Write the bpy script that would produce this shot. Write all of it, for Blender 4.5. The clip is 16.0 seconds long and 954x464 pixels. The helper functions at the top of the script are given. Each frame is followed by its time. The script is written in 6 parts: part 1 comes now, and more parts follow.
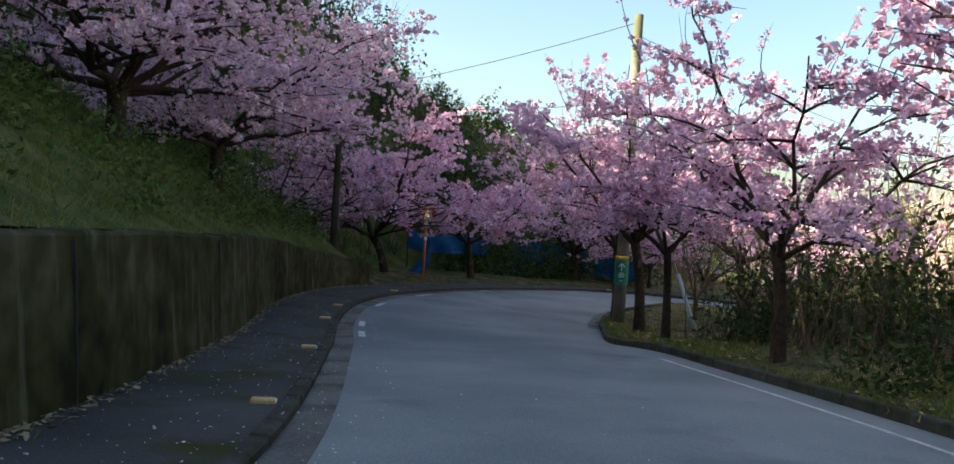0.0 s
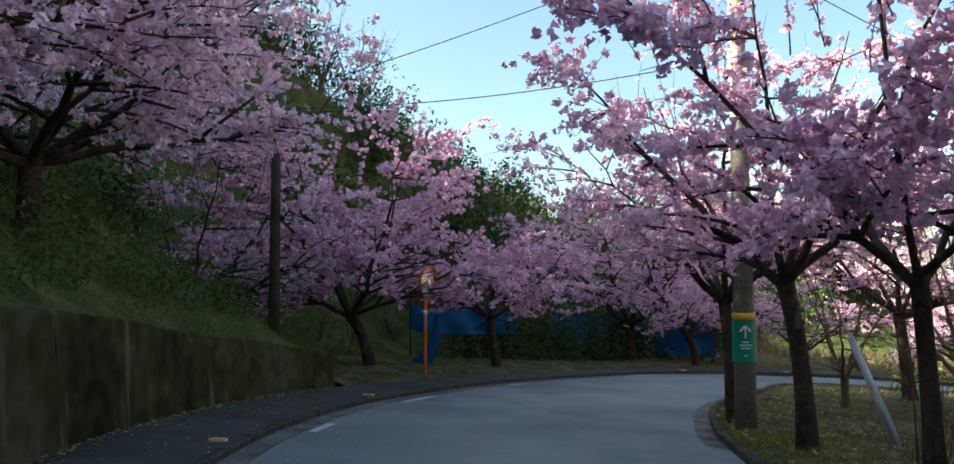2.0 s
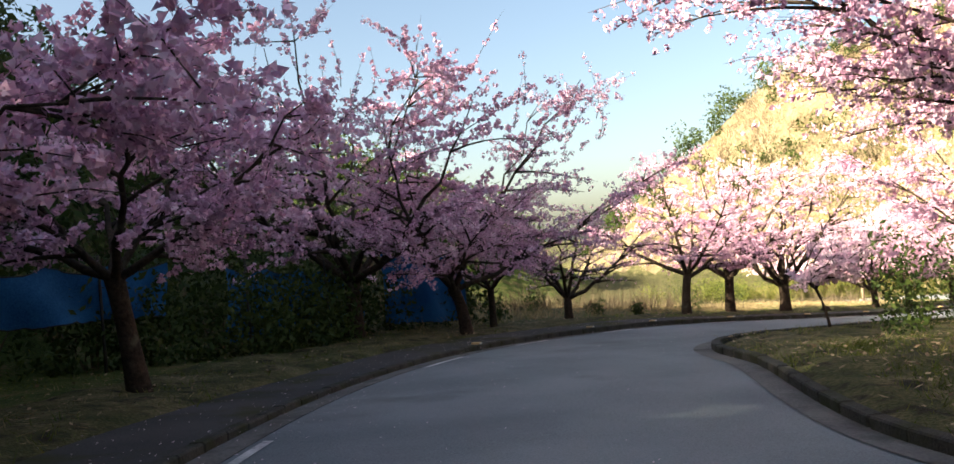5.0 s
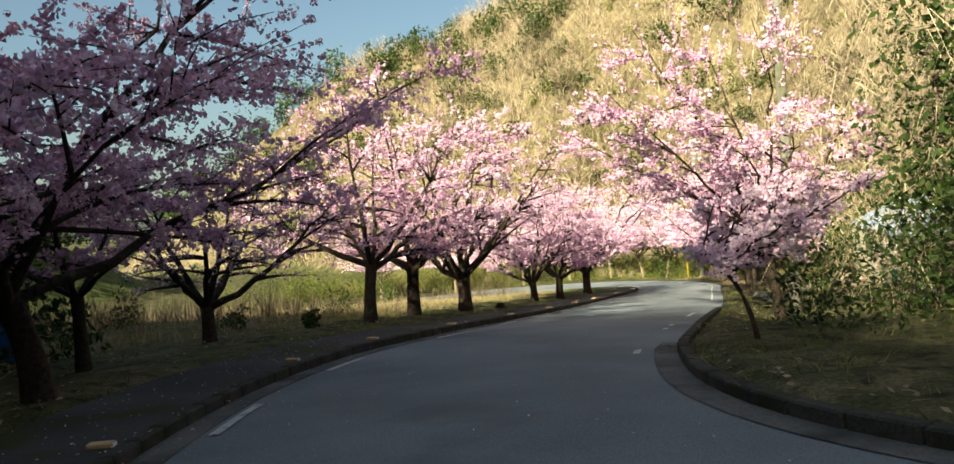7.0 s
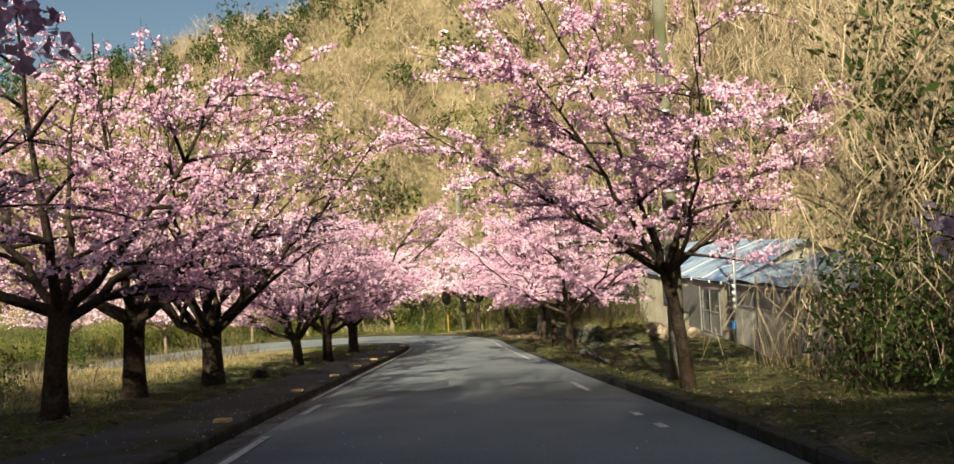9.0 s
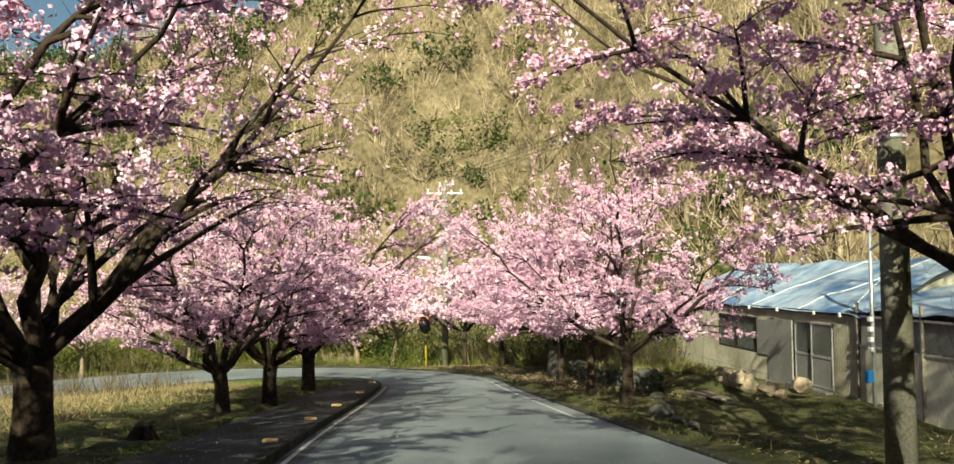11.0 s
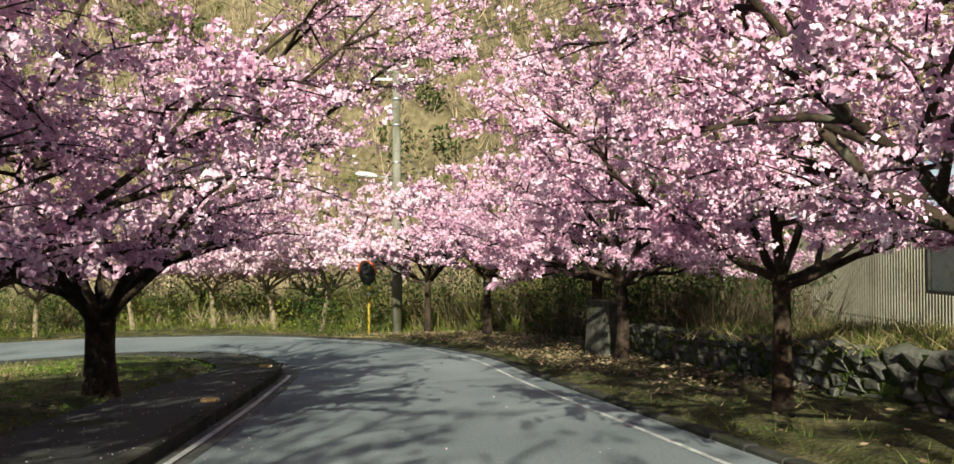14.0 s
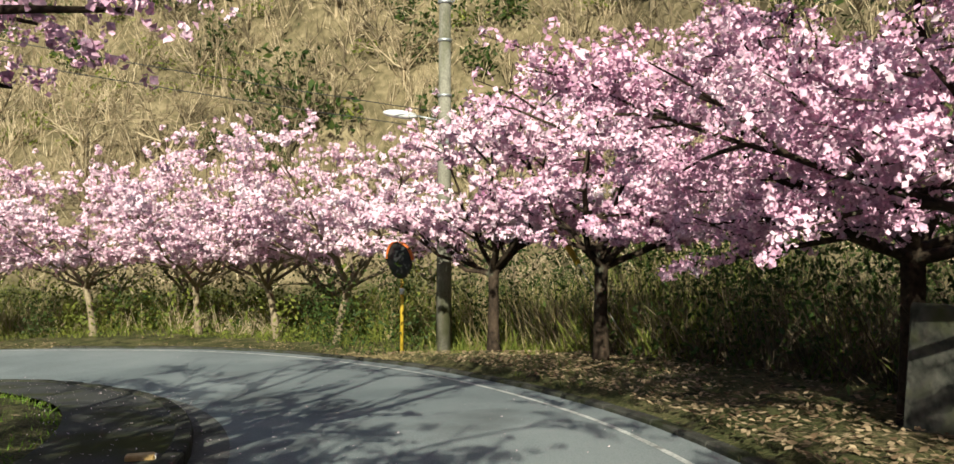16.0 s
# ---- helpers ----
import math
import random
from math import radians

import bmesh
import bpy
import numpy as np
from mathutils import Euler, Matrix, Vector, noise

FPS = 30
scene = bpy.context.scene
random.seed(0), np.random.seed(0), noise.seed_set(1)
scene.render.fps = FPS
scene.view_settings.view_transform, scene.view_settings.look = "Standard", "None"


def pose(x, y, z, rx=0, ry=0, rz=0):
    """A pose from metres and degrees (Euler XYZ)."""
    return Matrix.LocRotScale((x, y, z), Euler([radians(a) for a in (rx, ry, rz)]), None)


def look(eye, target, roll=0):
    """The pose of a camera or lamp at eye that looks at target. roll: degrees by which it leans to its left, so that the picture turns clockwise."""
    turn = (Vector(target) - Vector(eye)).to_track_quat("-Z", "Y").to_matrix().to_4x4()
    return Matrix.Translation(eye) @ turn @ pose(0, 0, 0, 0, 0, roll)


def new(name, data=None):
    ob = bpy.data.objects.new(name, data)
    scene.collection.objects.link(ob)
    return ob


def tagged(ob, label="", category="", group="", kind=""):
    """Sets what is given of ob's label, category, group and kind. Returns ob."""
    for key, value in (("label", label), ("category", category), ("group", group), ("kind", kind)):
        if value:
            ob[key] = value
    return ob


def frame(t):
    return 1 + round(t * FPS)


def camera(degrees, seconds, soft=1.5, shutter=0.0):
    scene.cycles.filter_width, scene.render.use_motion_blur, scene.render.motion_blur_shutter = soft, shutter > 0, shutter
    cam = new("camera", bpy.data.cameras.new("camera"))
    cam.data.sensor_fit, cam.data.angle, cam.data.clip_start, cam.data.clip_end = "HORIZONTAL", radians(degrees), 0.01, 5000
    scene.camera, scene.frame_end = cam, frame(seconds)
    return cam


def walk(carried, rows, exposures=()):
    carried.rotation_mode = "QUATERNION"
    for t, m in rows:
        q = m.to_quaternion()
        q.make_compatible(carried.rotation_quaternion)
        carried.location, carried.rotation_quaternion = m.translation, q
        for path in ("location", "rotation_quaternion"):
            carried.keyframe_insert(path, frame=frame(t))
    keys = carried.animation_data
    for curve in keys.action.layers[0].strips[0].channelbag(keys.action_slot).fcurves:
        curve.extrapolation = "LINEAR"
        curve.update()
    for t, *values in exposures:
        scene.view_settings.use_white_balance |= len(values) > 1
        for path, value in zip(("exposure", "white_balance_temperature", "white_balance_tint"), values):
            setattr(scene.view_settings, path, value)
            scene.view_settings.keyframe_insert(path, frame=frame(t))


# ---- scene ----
cam = camera(60.9, 16.0)
PATH = [
    (0, (0.862, -0.647, 0.503), (0.819, 1.352, 0.43), 3.6),
    (0.5, (1.297, 1.679, 0.272), (1.222, 3.677, 0.2), 1.7),
    (1, (1.419, 4.17, 0.083), (1.33, 6.167, 0.031), 0.1),
    (1.5, (1.183, 6.794, -0.136), (1.083, 8.792, -0.13), -0.6),
    (2, (0.894, 9.365, -0.391), (0.776, 11.357, -0.254), -0.2),
    (2.5, (0.394, 12.1, -0.623), (0.27, 14.091, -0.484), -1.2),
    (3, (-0.086, 14.722, -0.864), (-0.207, 16.715, -0.745), -3.1),
    (3.5, (-0.33, 17.163, -1.043), (-0.177, 19.155, -0.945), -4.2),
    (4, (-0.528, 19.752, -1.168), (-0.236, 21.728, -1.084), -4.5),
    (4.5, (-0.514, 22.197, -1.304), (-0.061, 24.143, -1.212), -4.3),
    (5, (-0.324, 24.768, -1.44), (0.494, 26.593, -1.404), -4.9),
    (5.2, (-0.195, 25.739, -1.491), (0.728, 27.513, -1.5), -5.7),
    (7.3, (4.139, 36.406, -1.993), (5.861, 37.424, -2.032), -3.9),
    (7.5, (4.692, 37.095, -2.043), (6.455, 38.04, -2.076), -3.6),
    (8, (6.169, 38.504, -2.165), (8.02, 39.261, -2.186), -3.7),
    (8.5, (7.7, 39.756, -2.321), (9.619, 40.318, -2.334), -4.3),
    (11, (17.28, 44.19, -3.211), (19.236, 44.591, -3.101), -0.4),
    (11.5, (19.196, 44.754, -3.406), (21.163, 45.112, -3.356), -1.3),
    (12, (21.223, 45.292, -3.629), (23.196, 45.621, -3.631), -1.8),
    (12.5, (23.359, 45.85, -3.848), (25.335, 46.162, -3.86), -0.8),
    (13, (25.543, 46.425, -4.072), (27.52, 46.725, -4.087), 0.2),
    (13.5, (27.836, 46.997, -4.284), (29.816, 47.28, -4.284), 0.2),
    (14, (30.138, 47.569, -4.534), (32.119, 47.842, -4.514), -0.3),
    (14.5, (32.553, 48.21, -4.771), (34.536, 48.47, -4.724), -0.2),
    (15, (34.879, 48.84, -4.955), (36.859, 49.115, -4.887), 0.3),
    (15.5, (37.158, 49.438, -5.125), (39.126, 49.79, -5.087), 0.3),
    (16, (39.23, 49.99, -5.247), (41.197, 50.353, -5.221), 0.2),
]
# seconds, stops, kelvin, tint
EXPOSURES = [(0, 2.7, 6450, 3), (0.5, 3.35, 5850, -7), (1.5, 3.25, 6050, -9), (2, 2.8, 6300, -2), (2.5, 2.75, 6350, -12), (3, 3.15, 6300, -9), (3.5, 3.3, 6250, -6), (4, 2.95, 6500, 2), (4.5, 2.65, 6950, 7), (5.2, 2.35, 7000, 8), (7.2, 1.4, 6700, -4), (8.5, 0.95, 6800, 2), (11, 0.93, 6400, -8), (13, 0.8, 6050, -3), (16, 0.78, 6050, -3)]
walk(cam, [(t, look(eye, target, roll)) for t, eye, target, roll in PATH], exposures=EXPOSURES)

# ---- light: a low sun behind the wooded hill in the west, clear pale sky ----
SUN_UP, SUN_TURN = 28.0, -95.0
world = bpy.data.worlds.new("sky")
scene.world = world
world.use_nodes = True
wn = world.node_tree.nodes
sky = wn.new("ShaderNodeTexSky")
sky.sky_type, sky.sun_disc = "NISHITA", False
sky.sun_elevation, sky.sun_rotation = radians(SUN_UP), radians(SUN_TURN)
sky.air_density, sky.dust_density, sky.ozone_density = 1.0, 2.5, 1.0
wn["Background"].inputs[1].default_value = 0.05
world.node_tree.links.new(sky.outputs[0], wn["Background"].inputs[0])
sun = new("sun", bpy.data.lights.new("sun", "SUN"))
sun.data.energy, sun.data.angle, sun.data.color = 5.0, radians(0.6), (1.0, 0.89, 0.72)
to_sun = Vector((math.sin(radians(SUN_TURN)) * math.cos(radians(SUN_UP)), math.cos(radians(SUN_TURN)) * math.cos(radians(SUN_UP)), math.sin(radians(SUN_UP))))
sun.matrix_basis = look(to_sun * 60, (0, 0, 0))

# ---- plan of the road and the lie of the land ----
# Rows along the road: x, y, height, width to the left kerb, width to the right kerb.
ROAD = [
    (3.0, -24.0, 1.55, 2.0, 4.1), (1.6, -8.0, 0.0, 2.0, 4.1), (0.9, -0.6, -0.77, 2.0, 4.1), (1.40, 4.2, -1.19, 2.0, 4.1),
    (0.39, 12.1, -1.89, 2.0, 4.1), (-0.33, 17.2, -2.31, 2.1, 4.1), (-0.52, 21.5, -2.55, 2.15, 4.5), (-0.20, 25.7, -2.76, 1.9, 4.65),
    (1.15, 31.4, -3.07, 1.3, 4.7), (4.14, 36.4, -3.38, 1.4, 4.6), (7.70, 39.8, -3.66, 1.6, 3.55), (12.2, 42.6, -4.06, 1.75, 3.75),
    (17.3, 44.2, -4.48, 1.75, 3.75), (30.1, 47.6, -5.80, 2.1, 3.55), (41.5, 50.9, -6.72, 1.5, 3.1), (46.8, 53.3, -7.13, 0.9, 3.6),
    (51.2, 56.8, -7.55, 1.2, 3.9), (54.0, 62.0, -7.98, 1.6, 4.5), (53.6, 70.0, -8.5, 2.5, 5.5), (48.0, 80.0, -9.1, 2.0, 4.0)]


def spline(rows, step):
    """Points about every step metres on a smooth line through the rows."""
    r = np.array([2 * np.array(rows[0]) - rows[1], *rows, 2 * np.array(rows[-1]) - rows[-2]], float)
    out = []
    for a, b, c, d in zip(r, r[1:], r[2:], r[3:]):
        n = max(2, int(np.linalg.norm((c - b)[:2]) / step))
        for u in np.arange(n) / n:
            out.append(0.5 * (2 * b + (c - a) * u + (2 * a - 5 * b + 4 * c - d) * u * u + (3 * b - a - 3 * c + d) * u ** 3))
    return np.array(out + [r[-2]])


WAY = spline(ROAD, 0.5)
ALONG = np.gradient(WAY[:, :2], axis=0)
ALONG /= np.linalg.norm(ALONG, axis=1)[:, None]
LEFT = np.stack([-ALONG[:, 1], ALONG[:, 0]], 1)
REACH = np.r_[0, np.cumsum(np.linalg.norm(np.diff(WAY[:, :2], axis=0), axis=1))]
WALL_END = 26.4      # y at which the retaining wall stops


def smooth(a, b, v):
    u = np.clip((np.asarray(v, float) - a) / (b - a), 0, 1)
    return u * u * (3 - 2 * u)


# Width of the footway.
WALK = 1.65 - 0.3 * smooth(24, 30, WAY[:, 1]) * (1 - smooth(36, 42, WAY[:, 1])) - 0.45 * smooth(40, 46, WAY[:, 0])
# How far kerb and footway lie lower along the first leg.
LOW = 0.06 * (1 - smooth(36, 44, WAY[:, 1]))
# Cross fall of the road in the bend, its left side up.
BANK = 0.06 * smooth(13, 20, WAY[:, 1]) * (1 - smooth(29, 38, WAY[:, 1]))


def near(x, y):
    """For arrays of places: nearest station, distance to the left of the middle line, and the road's height carried sideways."""
    x, y = np.atleast_1d(np.asarray(x, float)), np.atleast_1d(np.asarray(y, float))
    k, off, z = np.zeros(len(x), int), np.zeros(len(x)), np.zeros(len(x))
    for s in range(0, len(x), 4000):
        d = np.stack([x[s:s + 4000], y[s:s + 4000]], 1)[:, None] - WAY[None, :, :2]
        q = (d ** 2).sum(2)
        i = q.argmin(1)
        w = 1 / (q + 0.05) ** 3
        k[s:s + 4000], z[s:s + 4000] = i, (w * WAY[:, 2]).sum(1) / w.sum(1)
        off[s:s + 4000] = (d[np.arange(len(i)), i] * LEFT[i]).sum(1) + 0
        far = np.sqrt(q[np.arange(len(i)), i])
        off[s:s + 4000] = np.where(off[s:s + 4000] >= 0, 1, -1) * np.maximum(far, np.abs(off[s:s + 4000]))
    z = z + BANK[k] * np.clip(off, -9, 6)
    return k, off, z


def dome(x, y, cx, cy, radius, top, power, cap=99.0):
    h = top * (1 - (np.hypot(x - cx, y - cy) / radius) ** power)
    h = np.maximum(h, 0)
    return np.where(h < cap * 0.7, h, cap * 0.7 + cap * 0.3 * np.tanh((h - cap * 0.7) / (cap * 0.3)))


def waves(x, y, size, seed=0):
    """Soft uneven ground, about -1 to 1."""
    a = np.sin(x / size + 1.3 * np.sin(y / size * 0.8 + seed) + seed) + np.sin(y / size * 1.1 + 1.7 * np.sin(x / size * 0.7 - seed) + 2.1 * seed)
    return a * 0.5


def wall_top(k):
    """Height of the retaining wall over the road."""
    return np.interp(WAY[k, 1], [-20, 4, 8.5, 15, 19.5, 21.5, 24.5, 26.4], [1.25, 1.33, 1.54, 1.72, 1.49, 1.3, 1.05, 0.8])


def east_rise(x, y):
    return dome(x, y, 142.5, 89, 68, 56, 1.4, 41) + dome(x, y, 85, 10, 45, 50, 1.2, 42) + dome(x, y, 128, 40, 52, 48, 1.2, 40) + dome(x, y, 103.5, 144, 30, 21, 1.3)


def west_rise(x, y):
    # The unseen southern part is lowered to let sun onto the crowns.
    dip = 0.38 + 0.62 * smooth(22, 42, y)
    # Domes at (-58, 72) and (-62, 128) are unseen, added to cast shade.
    return np.maximum(dip * np.maximum(dome(x, y, -45, 48, 52, 32, 1.2), dome(x, y, -44, 8, 43, 24, 1.3)), np.maximum(dome(x, y, -36, 92, 60, 25, 1.2), np.maximum(dome(x, y, -58, 72, 34, 52, 1.2), dome(x, y, -62, 128, 52, 60, 1.2))))


def north_rise(x, y):
    """A long low ridge that closes the valley."""
    u = np.clip((x + 34) / 62, 0, 1)
    d = np.hypot(x + 34 - 62 * u, y - 128 - 7 * u)
    return 15 * np.maximum(1 - (d / 36) ** 1.3, 0) * (1 + 0.1 * np.sin(x / 13.0))


def land(x, y):
    """Height of the bare land at arrays of places."""
    x, y = np.atleast_1d(np.asarray(x, float)), np.atleast_1d(np.asarray(y, float))
    k, off, z = near(x, y)
    out = np.where(off > 0, off - WAY[k, 3] - WALK[k], -off - WAY[k, 4])
    d = np.maximum(out, 0)
    first = (off > 0) * (1 - smooth(WALL_END + 0.2, WALL_END + 2.5, np.minimum(y, WAY[k, 1] + 3)))
    bank = (out > 0.35) * first * (wall_top(k) - 0.05 + np.minimum(0.62 * np.maximum(d - 0.4, 0), 4.4 + 0.12 * d))
    soft = 0.10 + 0.02 * np.minimum(d, 10) + 0.10 * waves(x, y, 2.3) * smooth(0.5, 4, d)
    hills = east_rise(x, y) + np.maximum(west_rise(x, y), north_rise(x, y))
    hills = hills * (1 + 0.12 * waves(x, y, 9.0, 2)) * np.where(x < 20, smooth(4.5, 14, d), smooth(2, 9, d))
    drop = np.where(off < 0, 0.25 * smooth(3, 9, d) * (WAY[k, 1] < 25) + 0.45 * smooth(0.2, 1.6, d) * smooth(17, 21, WAY[k, 0]) * (1 - smooth(31, 35, WAY[k, 0])) * (WAY[k, 1] > 38), 0)
    fall = 0.44 * smooth(54.5, 58.5, x) * smooth(46, 52, y)
    return z + np.where(bank > soft, bank, soft) + hills - drop - fall
# ---- end of plan ----

# ---- materials ----
def surface(name, low, high, grain=20.0, patch=1.5, rough=0.85, bump=0.3, metal=0.0, island=0.0, see=0.0, stain=None, depth=0.02, third=None, gloss=None):
    """A procedural surface: two colours mixed by fine grain and broad patches, bump, and if wanted a stain colour,
    a change from piece to piece (island) and light passing through thin leaves (see)."""
    m = bpy.data.materials.new(name)
    m.use_nodes = True
    n, l = m.node_tree.nodes, m.node_tree.links
    b = n["Principled BSDF"]
    b.inputs["Roughness"].default_value, b.inputs["Metallic"].default_value = rough, metal
    b.inputs["Specular IOR Level"].default_value = gloss if gloss is not None else 0.12 if rough >= 0.8 else 0.4
    at = n.new("ShaderNodeNewGeometry")
    fine, broad = n.new("ShaderNodeTexNoise"), n.new("ShaderNodeTexNoise")
    fine.inputs["Scale"].default_value, broad.inputs["Scale"].default_value = grain, patch
    fine.inputs["Detail"].default_value, broad.inputs["Detail"].default_value = 6, 4
    l.new(at.outputs["Position"], fine.inputs["Vector"]), l.new(at.outputs["Position"], broad.inputs["Vector"])
    add = n.new("ShaderNodeMath")
    add.operation = "ADD"
    l.new(fine.outputs[0], add.inputs[0]), l.new(broad.outputs[0], add.inputs[1])
    grade = n.new("ShaderNodeMapRange")
    grade.inputs[1].default_value, grade.inputs[2].default_value = 0.72, 1.28
    l.new(add.outputs[0], grade.inputs[0])
    factor = grade.outputs[0]
    if island:
        part_mix = n.new("ShaderNodeMath")
        part_mix.operation = "MULTIPLY_ADD"
        part_mix.inputs[1].default_value = 1 - island
        shift = n.new("ShaderNodeMath")
        shift.operation = "MULTIPLY"
        shift.inputs[1].default_value = island
        l.new(at.outputs["Random Per Island"], shift.inputs[0])
        l.new(factor, part_mix.inputs[0]), l.new(shift.outputs[0], part_mix.inputs[2])
        factor = part_mix.outputs[0]
    ramp = n.new("ShaderNodeValToRGB")
    ramp.color_ramp.elements[0].color, ramp.color_ramp.elements[1].color = (*low, 1), (*high, 1)
    if third:
        e = ramp.color_ramp.elements.new(0.5)
        e.color = (*third, 1)
    l.new(factor, ramp.inputs[0])
    colour = ramp.outputs[0]
    if stain:
        tint, size, cut, streak = stain
        spot = n.new("ShaderNodeTexNoise")
        spot.inputs["Scale"].default_value, spot.inputs["Detail"].default_value = size, 5
        turn = n.new("ShaderNodeMapping")
        turn.inputs["Scale"].default_value = (1, 1, streak)
        l.new(at.outputs["Position"], turn.inputs[0]), l.new(turn.outputs[0], spot.inputs["Vector"])
        where = n.new("ShaderNodeMapRange")
        where.inputs[1].default_value, where.inputs[2].default_value = cut, cut + 0.16
        l.new(spot.outputs[0], where.inputs[0])
        mix = n.new("ShaderNodeMixRGB")
        mix.inputs[2].default_value = (*tint, 1)
        l.new(where.outputs[0], mix.inputs[0]), l.new(colour, mix.inputs[1])
        colour = mix.outputs[0]
    l.new(colour, b.inputs["Base Color"])
    if bump:
        rise = n.new("ShaderNodeBump")
        rise.inputs["Strength"].default_value, rise.inputs["Distance"].default_value = bump, depth
        l.new(fine.outputs[0], rise.inputs["Height"]), l.new(rise.outputs[0], b.inputs["Normal"])
    if see:
        thin, both = n.new("ShaderNodeBsdfTranslucent"), n.new("ShaderNodeMixShader")
        both.inputs[0].default_value = see
        l.new(colour, thin.inputs[0]), l.new(b.outputs[0], both.inputs[1]), l.new(thin.outputs[0], both.inputs[2])
        l.new(both.outputs[0], n["Material Output"].inputs[0])
        b.inputs["Specular IOR Level"].default_value = 0.1
    return m


ASPHALT = surface("asphalt", (0.122, 0.142, 0.152), (0.265, 0.288, 0.295), 60, 0.35, 0.88, 0.5, depth=0.006, stain=((0.12, 0.13, 0.135), 0.5, 0.60, 1))
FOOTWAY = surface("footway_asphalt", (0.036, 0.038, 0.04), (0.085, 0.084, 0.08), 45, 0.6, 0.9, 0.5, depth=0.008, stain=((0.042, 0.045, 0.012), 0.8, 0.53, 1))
CONCRETE = surface("gutter_concrete", (0.09, 0.09, 0.085), (0.19, 0.186, 0.17), 30, 1.2, 0.9, 0.4, stain=((0.06, 0.06, 0.05), 1.3, 0.52, 1))
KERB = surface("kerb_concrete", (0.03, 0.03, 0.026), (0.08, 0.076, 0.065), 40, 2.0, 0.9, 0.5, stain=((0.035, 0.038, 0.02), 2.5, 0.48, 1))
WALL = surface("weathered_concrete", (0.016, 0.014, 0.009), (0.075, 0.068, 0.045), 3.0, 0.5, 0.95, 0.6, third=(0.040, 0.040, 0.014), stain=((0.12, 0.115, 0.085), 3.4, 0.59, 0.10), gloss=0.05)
PAINT = surface("worn_road_paint", (0.30, 0.30, 0.29), (0.70, 0.70, 0.68), 30, 2.0, 0.7, 0.2, stain=((0.16, 0.16, 0.16), 6.0, 0.56, 1), depth=0.004)
VERGE = surface("verge_soil_grass", (0.036, 0.044, 0.015), (0.19, 0.155, 0.085), 24, 1.4, 0.95, 0.9, depth=0.05, third=(0.085, 0.085, 0.034), stain=((0.03, 0.027, 0.015), 3.5, 0.52, 1))
BANKSOIL = surface("bank_moss_litter", (0.028, 0.042, 0.010), (0.16, 0.12, 0.062), 16, 1.2, 0.95, 0.9, depth=0.06, third=(0.062, 0.088, 0.020))
HILLSOIL = surface("hill_litter", (0.08, 0.066, 0.036), (0.24, 0.19, 0.115), 2.0, 0.25, 0.95, 0.8, depth=0.2, third=(0.15, 0.12, 0.068))
GRASS = surface("grass_blades", (0.05, 0.09, 0.015), (0.30, 0.26, 0.10), 3, 0.5, 0.8, 0, island=0.55, see=0.3, third=(0.12, 0.15, 0.03))
TURF = surface("green_turf", (0.06, 0.13, 0.015), (0.22, 0.30, 0.05), 3, 0.6, 0.8, 0, island=0.5, see=0.3)
STRAW = surface("dry_grass", (0.16, 0.12, 0.06), (0.46, 0.37, 0.20), 3, 0.4, 0.8, 0, island=0.6, see=0.2)
LITTER = surface("fallen_leaves", (0.10, 0.06, 0.035), (0.46, 0.35, 0.22), 5, 0.8, 0.8, 0, island=0.85, see=0.1)
PETAL = surface("fallen_petals", (0.55, 0.40, 0.44), (0.80, 0.66, 0.68), 5, 0.8, 0.7, 0, island=0.8)
BARK = surface("cherry_bark", (0.014, 0.010, 0.008), (0.066, 0.046, 0.032), 16, 2.2, 0.85, 0.9, depth=0.03, stain=((0.14, 0.14, 0.10), 3.2, 0.62, 0.7))
PALEBARK = surface("pale_bark", (0.13, 0.10, 0.065), (0.32, 0.255, 0.17), 14, 2.0, 0.85, 0.7)
# The purple low tone carries crown shade, the pale one sunlit highlights.
BLOOM = surface("cherry_blossom", (0.34, 0.13, 0.255), (0.96, 0.82, 0.90), 8.0, 1.1, 0.65, 0, island=0.3, see=0.14, third=(0.78, 0.49, 0.645))
PALEBLOOM = surface("pale_cherry_blossom", (0.54, 0.29, 0.42), (0.96, 0.86, 0.92), 8.0, 1.1, 0.65, 0, island=0.3, see=0.22, third=(0.86, 0.63, 0.75))
PLUM = surface("white_plum_blossom", (0.40, 0.38, 0.34), (0.86, 0.85, 0.80), 8.0, 1.1, 0.65, 0, island=0.4, see=0.2)
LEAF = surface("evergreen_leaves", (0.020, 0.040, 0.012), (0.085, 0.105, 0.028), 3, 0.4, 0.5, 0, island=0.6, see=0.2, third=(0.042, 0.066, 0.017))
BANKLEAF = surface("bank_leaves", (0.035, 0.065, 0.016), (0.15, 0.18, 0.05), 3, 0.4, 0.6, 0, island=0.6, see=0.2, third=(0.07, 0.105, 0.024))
# Bright counterpart of the dark leaves, with sunlight put into the colour.
SUNLEAF = surface("sunlit_leaves", (0.06, 0.09, 0.015), (0.26, 0.27, 0.06), 3, 0.4, 0.55, 0, island=0.6, see=0.3)
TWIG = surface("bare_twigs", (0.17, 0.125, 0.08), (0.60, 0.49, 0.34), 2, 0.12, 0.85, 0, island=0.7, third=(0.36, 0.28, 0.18))
